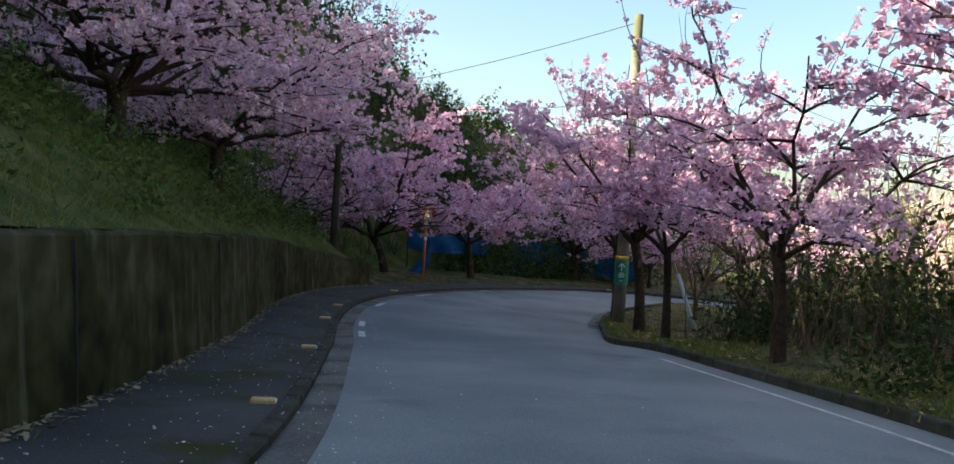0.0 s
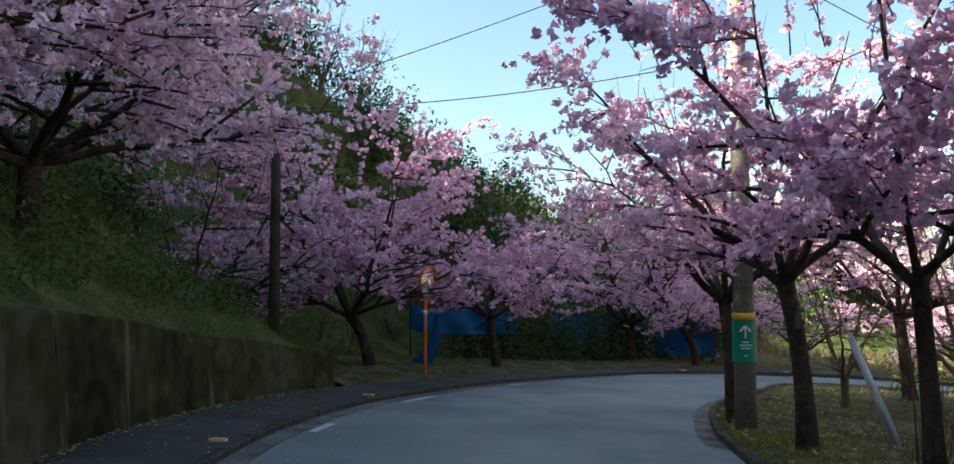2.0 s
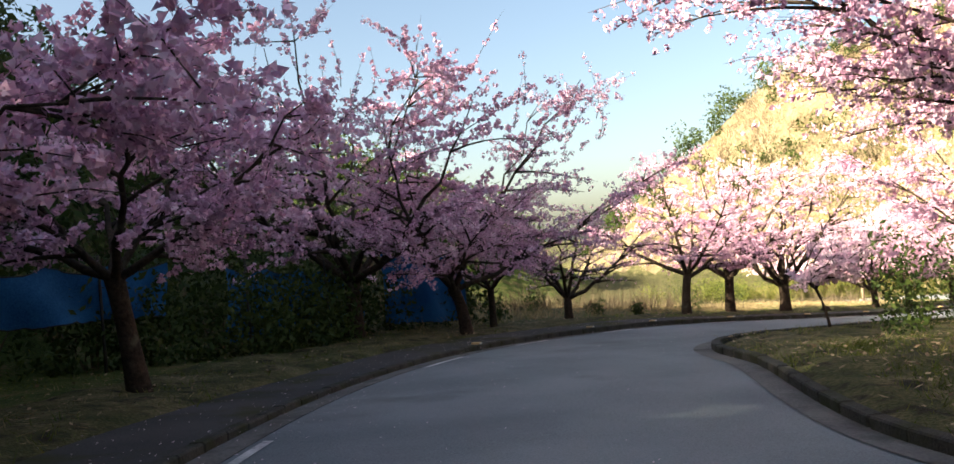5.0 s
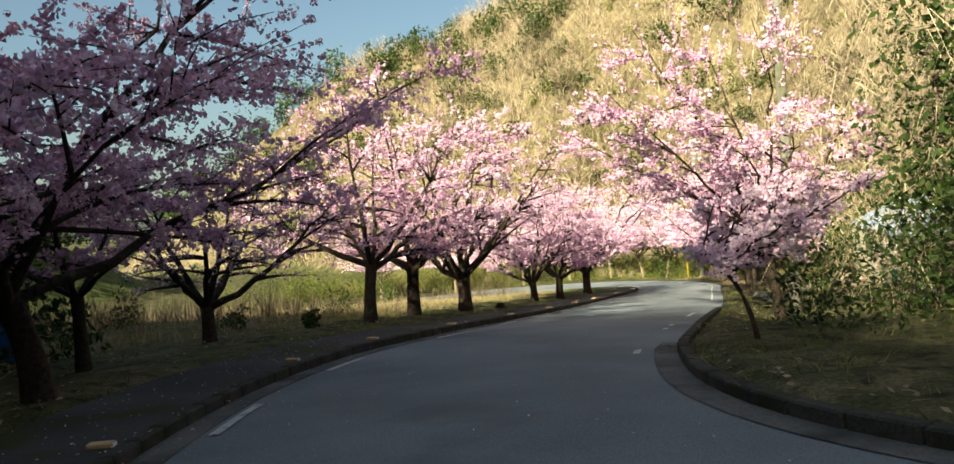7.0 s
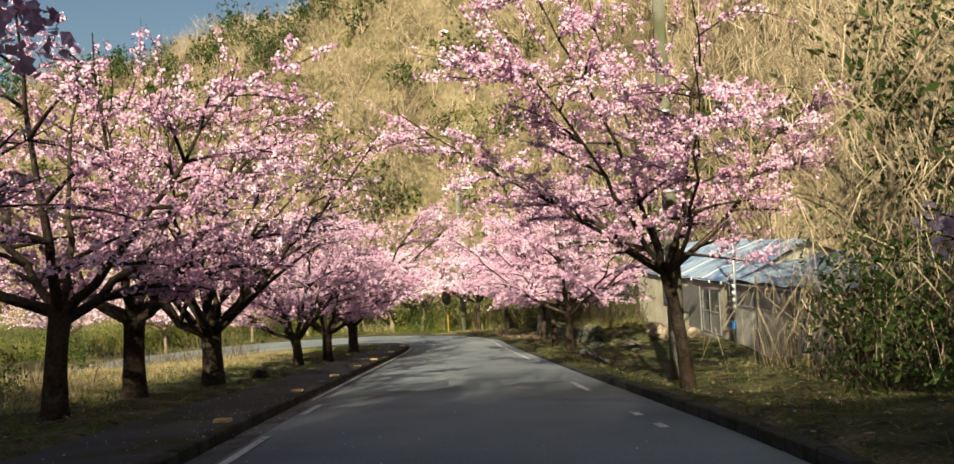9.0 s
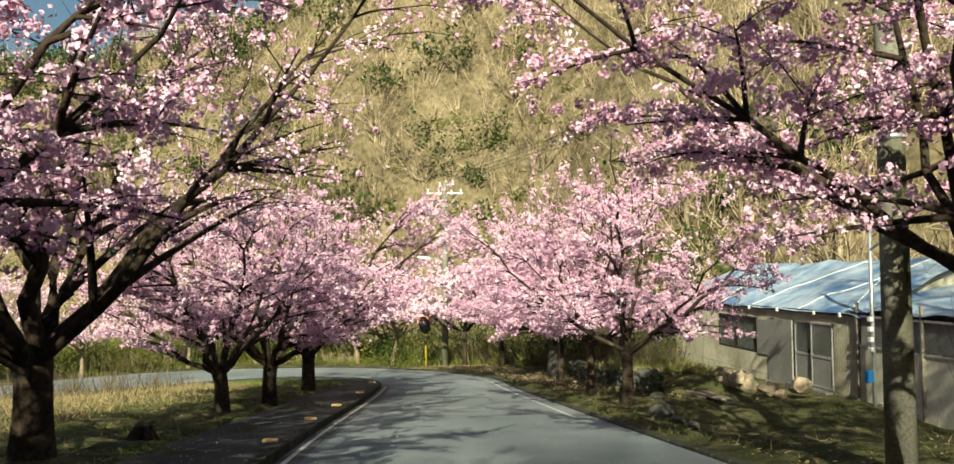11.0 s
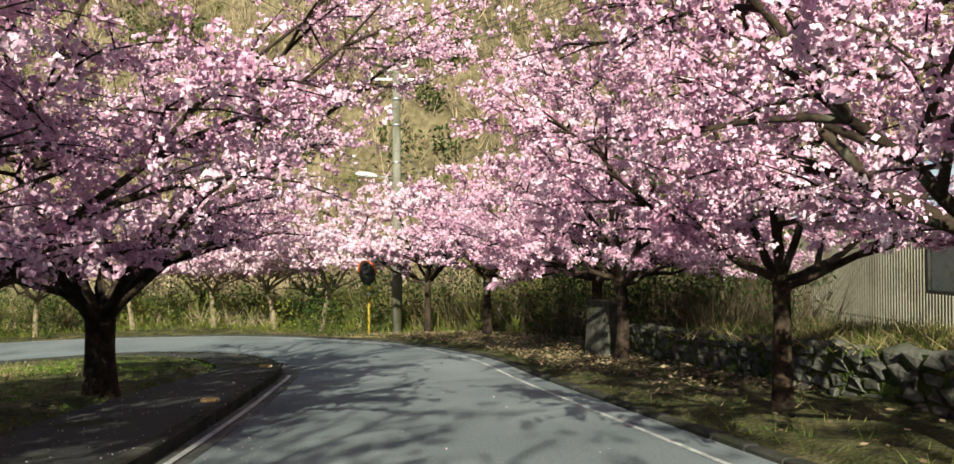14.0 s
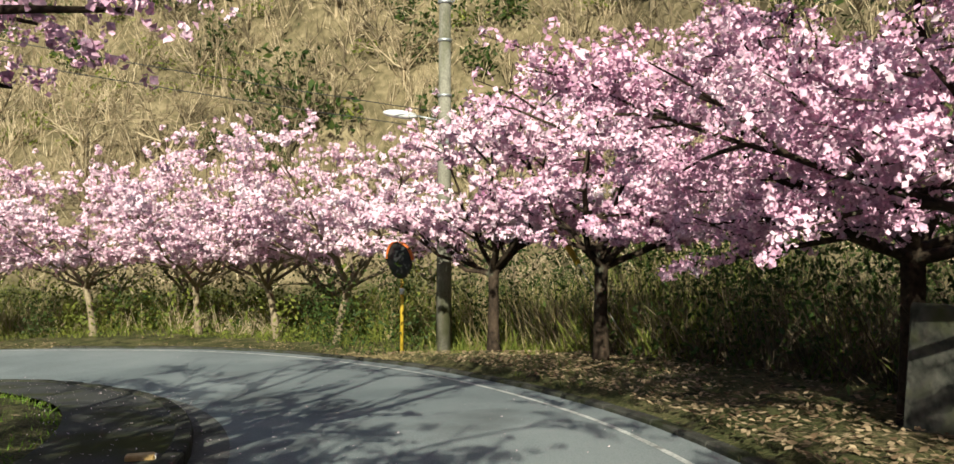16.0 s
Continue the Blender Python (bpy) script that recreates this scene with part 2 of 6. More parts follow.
# Darker copy of the bare twigs, with shade put into its colour.
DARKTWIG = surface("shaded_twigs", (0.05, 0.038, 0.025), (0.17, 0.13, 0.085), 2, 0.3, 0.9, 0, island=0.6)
ORANGE = surface("orange_paint", (0.62, 0.13, 0.025), (0.78, 0.19, 0.04), 25, 3, 0.5, 0.1)
AMBER = surface("amber_plastic", (0.40, 0.24, 0.09), (0.58, 0.40, 0.18), 40, 9, 0.45, 0.1)
YELLOW = surface("yellow_plastic", (0.42, 0.27, 0.02), (0.55, 0.38, 0.04), 30, 4, 0.5, 0.1)
GREENBAND = surface("green_plate", (0.0, 0.17, 0.11), (0.01, 0.24, 0.16), 40, 6, 0.45, 0.1)
WHITE = surface("white_enamel", (0.68, 0.68, 0.66), (0.82, 0.82, 0.80), 30, 3, 0.45, 0.1)
POLE = surface("pole_concrete", (0.12, 0.112, 0.088), (0.28, 0.262, 0.215), 25, 1.2, 0.85, 0.3, stain=((0.085, 0.085, 0.045), 1.5, 0.5, 0.35))
WOODPOLE = surface("dark_wood_pole", (0.03, 0.025, 0.02), (0.09, 0.075, 0.06), 30, 2, 0.9, 0.5)
STEEL = surface("galvanised_steel", (0.35, 0.36, 0.37), (0.55, 0.56, 0.56), 30, 4, 0.45, 0.1, metal=0.7)
CABLE = surface("black_cable", (0.012, 0.012, 0.013), (0.03, 0.03, 0.03), 30, 4, 0.6, 0)
MIRROR = surface("mirror_face", (0.60, 0.62, 0.62), (0.72, 0.73, 0.73), 3, 1, 0.14, 0, metal=1.0)
SHEET = surface("corrugated_sheet", (0.34, 0.31, 0.23), (0.52, 0.48, 0.37), 12, 1.0, 0.6, 0.2, stain=((0.22, 0.17, 0.10), 1.3, 0.58, 0.3))
GREYBOARD = surface("grey_board", (0.20, 0.195, 0.18), (0.28, 0.27, 0.25), 12, 1.0, 0.85, 0.2)
PALEPANEL = surface("cream_panel", (0.50, 0.47, 0.38), (0.68, 0.65, 0.54), 12, 1.0, 0.7, 0.2, stain=((0.32, 0.29, 0.2), 1.1, 0.57, 0.4))
TARP = surface("blue_white_tarp", (0.17, 0.26, 0.40), (0.50, 0.58, 0.66), 3, 0.9, 0.55, 0.3, depth=0.05, stain=((0.09, 0.17, 0.34), 0.8, 0.50, 1))
BLUENET = surface("blue_net", (0.012, 0.075, 0.22), (0.03, 0.16, 0.40), 30, 1.2, 0.8, 0.2, see=0.25)
ALU = surface("aluminium_frame", (0.42, 0.43, 0.42), (0.58, 0.58, 0.57), 30, 4, 0.4, 0.1, metal=0.6)
STONE = surface("grey_fieldstone", (0.04, 0.042, 0.036), (0.16, 0.152, 0.13), 10, 2.2, 0.9, 0.8, stain=((0.075, 0.08, 0.04), 2.5, 0.55, 1))
BROWNSTONE = surface("brown_boulder", (0.16, 0.12, 0.08), (0.40, 0.32, 0.23), 9, 2.0, 0.9, 0.8, stain=((0.10, 0.09, 0.06), 2.2, 0.56, 1))
PLANK = surface("old_planks", (0.12, 0.10, 0.08), (0.30, 0.26, 0.21), 20, 2.0, 0.9, 0.5)
DARKROOM = surface("dark_inside", (0.02, 0.02, 0.02), (0.05, 0.045, 0.04), 5, 1, 0.9, 0)


def clear_glass():
    m = bpy.data.materials.new("window_glass")
    m.use_nodes = True
    b = m.node_tree.nodes["Principled BSDF"]
    b.inputs["Base Color"].default_value = (0.85, 0.9, 0.88, 1)
    b.inputs["Roughness"].default_value, b.inputs["Transmission Weight"].default_value = 0.05, 0.9
    return m


GLASS = clear_glass()


# ---- mesh helpers ----
def raw(name, verts, faces, material, even=True):
    """A mesh from arrays; all faces have the same number of corners."""
    v, f = np.asarray(verts, np.float32).reshape(-1, 3), np.asarray(faces, np.int32)
    me = bpy.data.meshes.new(name)
    me.vertices.add(len(v)), me.loops.add(f.size), me.polygons.add(len(f))
    me.vertices.foreach_set("co", v.ravel())
    me.loops.foreach_set("vertex_index", f.ravel())
    me.polygons.foreach_set("loop_start", np.arange(len(f), dtype=np.int32) * f.shape[1])
    me.polygons.foreach_set("use_smooth", np.full(len(f), even))
    me.materials.append(material)
    me.update(calc_edges=True)
    me.validate()
    return me


def cards(name, corners, material):
    """Many small loose pieces: corners is an array (n, 3 or 4, 3)."""
    c = np.asarray(corners, np.float32)
    return raw(name, c.reshape(-1, 3), np.arange(c.shape[0] * c.shape[1]).reshape(c.shape[:2]), material, False)


def tubes(lines):
    """Vertices and quads of round tubes along lines of (points, radii, sides)."""
    vs, fs, n = [], [], 0
    for p, r, k in lines:
        p, r = np.asarray(p, float), np.asarray(r, float)
        t = np.gradient(p, axis=0)
        t /= np.linalg.norm(t, axis=1)[:, None] + 1e-9
        ref = np.where(np.abs(t[:, 2:3]) > 0.9, [[1.0, 0, 0]], [[0, 0, 1.0]])
        a = np.cross(t, ref)
        a /= np.linalg.norm(a, axis=1)[:, None] + 1e-9
        b = np.cross(t, a)
        u = np.arange(k) * 2 * np.pi / k
        ring = p[:, None] + r[:, None, None] * (np.cos(u)[None, :, None] * a[:, None] + np.sin(u)[None, :, None] * b[:, None])
        m = len(p)
        i, j = np.meshgrid(np.arange(m - 1), np.arange(k), indexing="ij")
        q = np.stack([i * k + j, i * k + (j + 1) % k, (i + 1) * k + (j + 1) % k, (i + 1) * k + j], -1).reshape(-1, 4)
        vs.append(ring.reshape(-1, 3)), fs.append(q + n)
        n += m * k
    return np.concatenate(vs), np.concatenate(fs)


def from_bm(name, bm, material, even=False):
    me = bpy.data.meshes.new(name)
    bm.to_mesh(me)
    bm.free()
    for p in me.polygons:
        p.use_smooth = even
    me.materials.append(material)
    return me


def box(bm, size, at=(0, 0, 0), turn=0.0, edge=0.0, tilt=None):
    """A box with softened edges in bm: size in x, y, z, centre at 'at'."""
    m = Matrix.Translation(at) @ Matrix.Rotation(radians(turn), 4, "Z")
    if tilt:
        m = m @ Euler([radians(a) for a in tilt]).to_matrix().to_4x4()
    got = bmesh.ops.create_cube(bm, size=1.0, matrix=m @ Matrix.Diagonal((*size, 1)))["verts"]
    if edge:
        edges = list({e for v in got for e in v.link_edges})
        bmesh.ops.bevel(bm, geom=edges, offset=edge, segments=1, affect="EDGES", profile=0.5)
    return got


def rod(bm, a, b, r1, r2=None, sides=12):
    a, b = Vector(a), Vector(b)
    turn = (b - a).to_track_quat("Z", "Y").to_matrix().to_4x4()
    return bmesh.ops.create_cone(bm, cap_ends=True, segments=sides, radius1=r1, radius2=r1 if r2 is None else r2, depth=(b - a).length,
                                 matrix=Matrix.Translation((a + b) / 2) @ turn)["verts"]


def part(name, data, parent, label=""):
    ob = new(name, data)
    ob.parent = parent
    return tagged(ob, label) if label else ob


def thing(name, at, label, category, group="", turn=0.0, kind=""):
    ob = new(name)
    ob.empty_display_size = 0.2
    ob.matrix_basis = pose(*at, 0, 0, turn)
    return tagged(ob, label, category, group, kind)


def ground_z(x, y):
    return float(land(x, y)[0])


# ---- the large structure: land, road, footway, wall ----
def sheet_lines(lo, hi, fine, near_lo, near_hi):
    mid = np.arange(near_lo, near_hi + fine, fine)
    up = near_hi + np.cumsum(fine * 1.35 ** np.arange(1, 19))
    down = near_lo - np.cumsum(fine * 1.35 ** np.arange(1, 19))
    return np.r_[down[::-1][down[::-1] > lo], mid, up[up < hi]]


def build_land():
    xs, ys = sheet_lines(-900, 900, 0.9, -42, 118), sheet_lines(-900, 900, 0.9, -28, 118)
    gx, gy = [a.ravel() for a in np.meshgrid(xs, ys, indexing="ij")]
    k, off, zr = near(gx, gy)
    out = np.where(off > 0, off - WAY[k, 3] - WALK[k], -off - WAY[k, 4])
    z = land(gx, gy)
    behind = (off > 0) & (WAY[k, 1] < WALL_END + 1)
    sink = np.where(behind, 1 - smooth(2.6, 4.0, out), 1 - smooth(1.4, 2.8, out))
    z = np.where(out < 0.9, np.minimum(z, zr) - 0.3, z - 0.14 * sink - np.where(behind & (out < 3), 0.25, 0))
    far = np.hypot(gx - 20, gy - 40)
    z = z + 10 * smooth(130, 500, far) * (0.5 + 0.5 * waves(gx, gy, 60, 1)) - 6 * smooth(150, 700, far)
    nx, ny = len(xs), len(ys)
    i, j = np.meshgrid(np.arange(nx - 1), np.arange(ny - 1), indexing="ij")
    q = np.stack([i * ny + j, (i + 1) * ny + j, (i + 1) * ny + j + 1, i * ny + j + 1], -1).reshape(-1, 4)
    me = raw("ground", np.stack([gx, gy, z], 1), q, VERGE)
    me.materials.append(HILLSOIL), me.materials.append(BANKSOIL)
    cx, cy = gx[q].mean(1), gy[q].mean(1)
    east = east_rise(cx, cy) > 0.8
    west = (cx < -3.5 + 0 * cy) & (cy < 90) | (np.maximum(west_rise(cx, cy), north_rise(cx, cy)) > 0.8)
    me.polygons.foreach_set("material_index", np.where(east, 1, np.where(west, 2, 0)).astype(np.int32))
    tagged(new("ground", me), "rolling land of soil, grass and leaf litter between hills", "ground", kind="structure")


def sweep(name, material, lo, hi, rise, columns=2, first=0, last=None, wobble=0.0, label="", category="", kind="structure", hold=True):
    """A strip along the road between two distances from its middle line (functions of the station), rise over the road."""
    ks = np.arange(first, len(WAY) if last is None else last)
    v = []
    for k in ks:
        a, b = lo(k), hi(k)
        for u in np.linspace(0, 1, columns):
            o = a + (b - a) * u
            x, y = WAY[k, :2] + LEFT[k] * o
            h = WAY[k, 2] + BANK[k] * min(max(o, -9), 6) if hold else ground_z(x, y)
            v.append((x, y, h + rise(k, u)))
    n = len(ks)
    i, j = np.meshgrid(np.arange(n - 1), np.arange(columns - 1), indexing="ij")
    q = np.stack([i * columns + j, (i + 1) * columns + j, (i + 1) * columns + j + 1, i * columns + j + 1], -1).reshape(-1, 4)
    q = q[:, ::-1] if lo(ks[0]) < hi(ks[0]) else q
    v = np.array(v)
    if wobble:
        v[:, 2] += wobble * waves(v[:, 0], v[:, 1], 0.35, 3) * np.tile(np.sin(np.linspace(0.1, np.pi, columns)), n)
    ob = new(name, raw(name, v, q, material))
    return tagged(ob, label, category, kind=kind) if label else ob


def build_road():
    sweep("road", ASPHALT, lambda k: -WAY[k, 4] - 0.02, lambda k: WAY[k, 3] - 0.36, lambda k, u: 0.0 - 0.03 * (2 * u - 1) ** 2, 9,
          label="grey worn asphalt road winding downhill between kerbs", category="road")
    sweep("gutter", CONCRETE, lambda k: WAY[k, 3] - 0.36, lambda k: WAY[k, 3] - 0.03, lambda k, u: -0.024 - 0.012 * u, 2,
          label="shallow grey concrete gutter beside the kerb", category="gutter")
    sweep("gutter_south", CONCRETE, lambda k: -WAY[k, 4] - 0.02, lambda k: -WAY[k, 4] + 0.36, lambda k, u: -0.016 + 0.004 * u, 2, first=where_y(22.5), last=where_x(15),
          label="curved grey concrete gutter round the inner bend", category="gutter")
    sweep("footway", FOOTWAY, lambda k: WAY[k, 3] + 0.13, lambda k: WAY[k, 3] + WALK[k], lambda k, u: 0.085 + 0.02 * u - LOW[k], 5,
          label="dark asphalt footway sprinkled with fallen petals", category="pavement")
    wall_last = int(np.argmax(WAY[:, 1] > WALL_END))
    sweep("verge_west", BANKSOIL, lambda k: WAY[k, 3] + WALK[k] + 0.36, lambda k: WAY[k, 3] + WALK[k] + 4.6,
          lambda k, u: 0.05 - 0.45 * smooth(0.85, 1, u), 12, last=wall_last + 1, wobble=0.12, hold=False,
          label="mossy grass bank above the retaining wall", category="bank")
    sweep("verge_north", VERGE, lambda k: WAY[k, 3] + WALK[k] - 0.03, lambda k: WAY[k, 3] + WALK[k] + 3.2,
          lambda k, u: 0.02 - 0.10 * (u < 0.01) - 0.3 * smooth(0.8, 1, u), 10, first=wall_last + 1, last=len(WAY) - 24, wobble=0.07, hold=False,
          label="rough grass verge with dead leaves beside the footway", category="verge")
    sweep("verge_south", VERGE, lambda k: -WAY[k, 4] - 0.12, lambda k: -WAY[k, 4] - 3.4,
          lambda k, u: 0.0 - 0.10 * (u < 0.01) - 0.3 * smooth(0.8, 1, u), 10, wobble=0.07, hold=False,
          label="rough grass verge with dead leaves beside the kerb", category="verge")


def strip_line(name, offset, width, first, last, label):
    """A painted line, offset metres left of the middle, between two stations."""
    return sweep(name, PAINT, lambda k: offset(k) - width / 2, lambda k: offset(k) + width / 2, lambda k, u: -0.014, 2, first, last,
                 label=label, category="road marking")


def station(metres):
    return int(np.argmin(np.abs(REACH - metres)))


def where_y(y):
    return int(np.argmax(WAY[:, 1] > y))


def where_x(x):
    return int(np.argmax((WAY[:, 0] > x) & (WAY[:, 1] > 30)))


def build_lines():
    for y0, length in ((13.9, 2), (16.2, 2), (20.6, 2), (25.6, 3)):
        k = where_y(y0)
        strip_line("edge_dash", lambda q: WAY[q, 3] - 0.52, 0.13, k, k + length + 1, "worn white dash beside the gutter")
    for x0, n in ((1.0, 3), (5.2, 4), (8.5, 4), (12, 4), (16.2, 5), (20.4, 4)):
        k = where_x(x0)
        strip_line("edge_dash", lambda q: WAY[q, 3] - 0.5, 0.10, k, k + n, "worn white dash beside the gutter")
    strip_line("edge_line", lambda q: WAY[q, 3] - 0.2, 0.07, where_x(23), where_x(45), "thin worn white line beside the gutter")
    strip_line("edge_line", lambda q: -WAY[q, 4] + 0.55, 0.075, 0, where_y(13.2), "worn white line beside the southern kerb")
    strip_line("edge_line", lambda q: -WAY[q, 4] + 0.45, 0.065, where_x(33), len(WAY) - 2, "worn white line round the outer bend")
    for x0, n in ((12.6, 2), (16.6, 1), (18.2, 1), (22.2, 4)):
        k = where_x(x0)
        strip_line("edge_dash", lambda q: -WAY[q, 4] + 0.6, 0.1, k, k + n + 1, "worn white dash beside the southern kerb")


def build_kerbs():
    bm = bmesh.new()
    box(bm, (0.595, 0.16, 0.30), edge=0.018)
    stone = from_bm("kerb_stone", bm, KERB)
    line = {}
    for side in (1, -1):
        o = WAY[:, 3] + 0.05 if side > 0 else -WAY[:, 4] - 0.05
        line[side] = np.c_[WAY[:, :2] + LEFT * o[:, None], WAY[:, 2] + BANK * np.clip(o, -9, 6)]
    for name, side in (("kerb_north", 1), ("kerb_south", -1)):
        top = thing(name, (0, 0, 0), "dark weathered concrete kerb of short stones along the road", "kerb", kind="structure")
        s, n = 14.0 if side > 0 else 16.0, 0
        while s < REACH[-1] - 16 and n < 290:
            k = station(s)
            edge = np.array([np.interp([s - 0.3, s, s + 0.3], REACH, c) for c in line[side].T]).T
            x, y, h = edge[1]
            t = edge[2] - edge[0]
            up, turn = math.degrees(math.atan2(t[2], np.hypot(t[0], t[1]))), math.degrees(math.atan2(t[1], t[0]))
            piece = part("kerb_stone", stone, top)
            piece.matrix_basis = pose(x, y, h - (0.042 + LOW[k] if side > 0 else 0.042 if x < 26 else 0.125) + random.uniform(-0.006, 0.006), random.uniform(-1.5, 1.5), -up, turn + random.uniform(-0.5, 0.5))
            s += 0.6 * 0.6 / max(0.2, np.hypot(t[0], t[1]))
            n += 1


def build_wall():
    """The retaining wall: leaning slightly back, in pours with open joints, capped by a rough edge."""
    last = int(np.argmax(WAY[:, 1] > WALL_END))
    bm = bmesh.new()
    ks = list(range(0, last, 1)) + [last]
    rows = []
    for k in ks:
        h, at = float(wall_top(k)), WAY[k, 3] + WALK[k]
        ring = []
        for o, z in ((0.0, -0.3), (0.0, 0.12), (0.05, h * 0.55), (0.10, h - 0.03), (0.13, h), (0.40, h + 0.02), (0.44, h - 0.1), (0.44, -0.3)):
            p = WAY[k, :2] + LEFT[k] * (at + o)
            ring.append(bm.verts.new((p[0], p[1], WAY[k, 2] + BANK[k] * (at + o) + z + (0.02 * math.sin(k * 1.7) if 0.1 < o < 0.42 else 0))))
        rows.append(ring)
    for a, b in zip(rows, rows[1:]):
        for i in range(7):
            bm.faces.new((a[i], a[i + 1], b[i + 1], b[i]))
    bm.faces.new(rows[-1]), bm.faces.new(rows[0][::-1])
    bmesh.ops.recalc_face_normals(bm, faces=bm.faces)
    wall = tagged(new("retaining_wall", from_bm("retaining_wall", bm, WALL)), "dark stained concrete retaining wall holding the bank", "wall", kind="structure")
    bm = bmesh.new()
    box(bm, (0.05, 0.03, 1.0))
    joint = from_bm("wall_joint", bm, DARKROOM)
    for y in (-6, 0, 6, 12, 18, 23):
        k = where_y(y)
        h = float(wall_top(k))
        p = WAY[k, :2] + LEFT[k] * (WAY[k, 3] + WALK[k] + 0.045)
        j = part("wall_joint", joint, wall)
        j.matrix_basis = pose(p[0], p[1], WAY[k, 2] + h / 2, 0, 0, math.degrees(math.atan2(ALONG[k, 1], ALONG[k, 0]))) @ Matrix.Rotation(radians(-3), 4, "X") @ Matrix.Diagonal((0.5, 1, h * 0.92, 1))


build_land()
build_road()
build_lines()
build_wall()


# ---- trees ----
def bow(a, b, c, n):
    """Points on a bent line from a to c, drawn towards b."""
    u = np.linspace(0, 1, n)[:, None]
    return (1 - u) ** 2 * np.asarray(a, float) + 2 * u * (1 - u) * np.asarray(b, float) + u * u * np.asarray(c, float)


def grow(seed, high, reach, fork, girth, limbs=6, subs=9, twigs=9, lean=(0, 0), turn=0.0, flat=0.42, low=1.6, skew=(0, 0), wide=1.0, bare=0.36):
    """The limbs of a spreading tree: lines for tubes(), and the fine twigs that carry flowers."""
    r = np.random.default_rng(seed)
    lines, fine = [], []
    top = np.array([lean[0], lean[1], fork])
    trunk = bow((0, 0, -0.25), (lean[0] * 0.2 + r.normal(0, 0.05), lean[1] * 0.2 + r.normal(0, 0.05), fork * 0.55), top, 8)
    u = np.linspace(0, 1, 8)
    lines.append((trunk, girth * (0.85 + 0.55 * (1 - u) ** 3 + 0.12 * u ** 4), 12))
    for i in range(limbs):
        az = turn + 2 * np.pi * (i + r.uniform(-0.25, 0.25)) / limbs
        far = reach * r.uniform(0.72, 1.0)
        up = (high - fork) * (r.uniform(flat, 0.95) if i % 3 else r.uniform(0.85, 1.0))
        if i % 3 == 0:
            far *= 0.55
        way = np.array([np.cos(az), np.sin(az), 0])
        end = top + way * far + [skew[0], skew[1], up]
        start = trunk[6] + (top - trunk[6]) * r.uniform(0.3, 1)
        bend = start + way * far * r.uniform(0.4, 0.6) + [0, 0, up * r.uniform(0.2, 0.5)]
        p = bow(start, bend, end, 11)
        p[2:-1] += r.normal(0, 0.05 * reach / 4, (8, 3))
        u = np.linspace(0, 1, 11)
        w = girth * r.uniform(0.34, 0.5)
        lines.append((p, w * (1 - u) ** 1.15 + 0.010, 8))
        for s in np.r_[np.sort(r.uniform(0.2, 0.97, subs)), 0.995]:
            q = int(s * 9.99)
            tangent = p[q + 1] - p[q]
            tangent /= np.linalg.norm(tangent)
            a = np.arctan2(tangent[1], tangent[0]) + r.choice([-1, 1]) * r.uniform(0.35, 1.3)
            long = reach * r.uniform(0.26, 0.5) * (1.15 - 0.45 * s)
            tip = p[q] + np.array([np.cos(a) * long * wide, np.sin(a) * long * wide, long * r.uniform(-0.22, 0.55)])
            tip[2] = np.clip(tip[2], low + 0.1 * r.random(), high * 1.02)
            b = bow(p[q], (p[q] + tip) / 2 + [0, 0, long * r.uniform(0.0, 0.18)], tip, 6)
            v = np.linspace(0, 1, 6)
            lines.append((b, (w * (1 - s) ** 0.8 * 0.6 + 0.016) * (1 - 0.82 * v), 5))
            fine.append(b[2:])
            for e in r.uniform(0.12, 1.0, twigs):
                g = min(int(e * 5), 4)
                c = b[g] + (b[g + 1] - b[g]) * (e * 5 - g)
                a2 = a + r.choice([-1, 1]) * r.uniform(0.2, 1.4)
                lg = r.uniform(0.35, 0.95) * reach / 4
                t2 = c + np.array([np.cos(a2) * lg, np.sin(a2) * lg, lg * r.uniform(-0.35, 0.6)])
                t2[2] = max(t2[2], low - 0.15)
                m = bow(c, (c + t2) / 2 + [0, 0, 0.12 * lg], t2, 3)
                if r.random() < bare:
                    lines.append((m, [0.011, 0.008, 0.003], 3))
                fine.append(m)
    for i in range(int(limbs * 2.2)):
        az, d = r.uniform(0, 2 * np.pi), reach * np.sqrt(r.uniform(0.02, 0.5))
        c = top + [np.cos(az) * d + skew[0] * 0.7, np.sin(az) * d + skew[1] * 0.7, (high - fork) * r.uniform(0.68, 0.86)]
        t2 = c + [r.normal(0, 0.3), r.normal(0, 0.3), r.uniform(0.5, 1.0) * high / 6]
        m = bow(c - [np.cos(az) * 0.3, np.sin(az) * 0.3, 0.5], c, t2, 5)
        lines.append((m, [0.014, 0.011, 0.008, 0.006, 0.003], 3))
        fine.append(m)
    return lines, fine


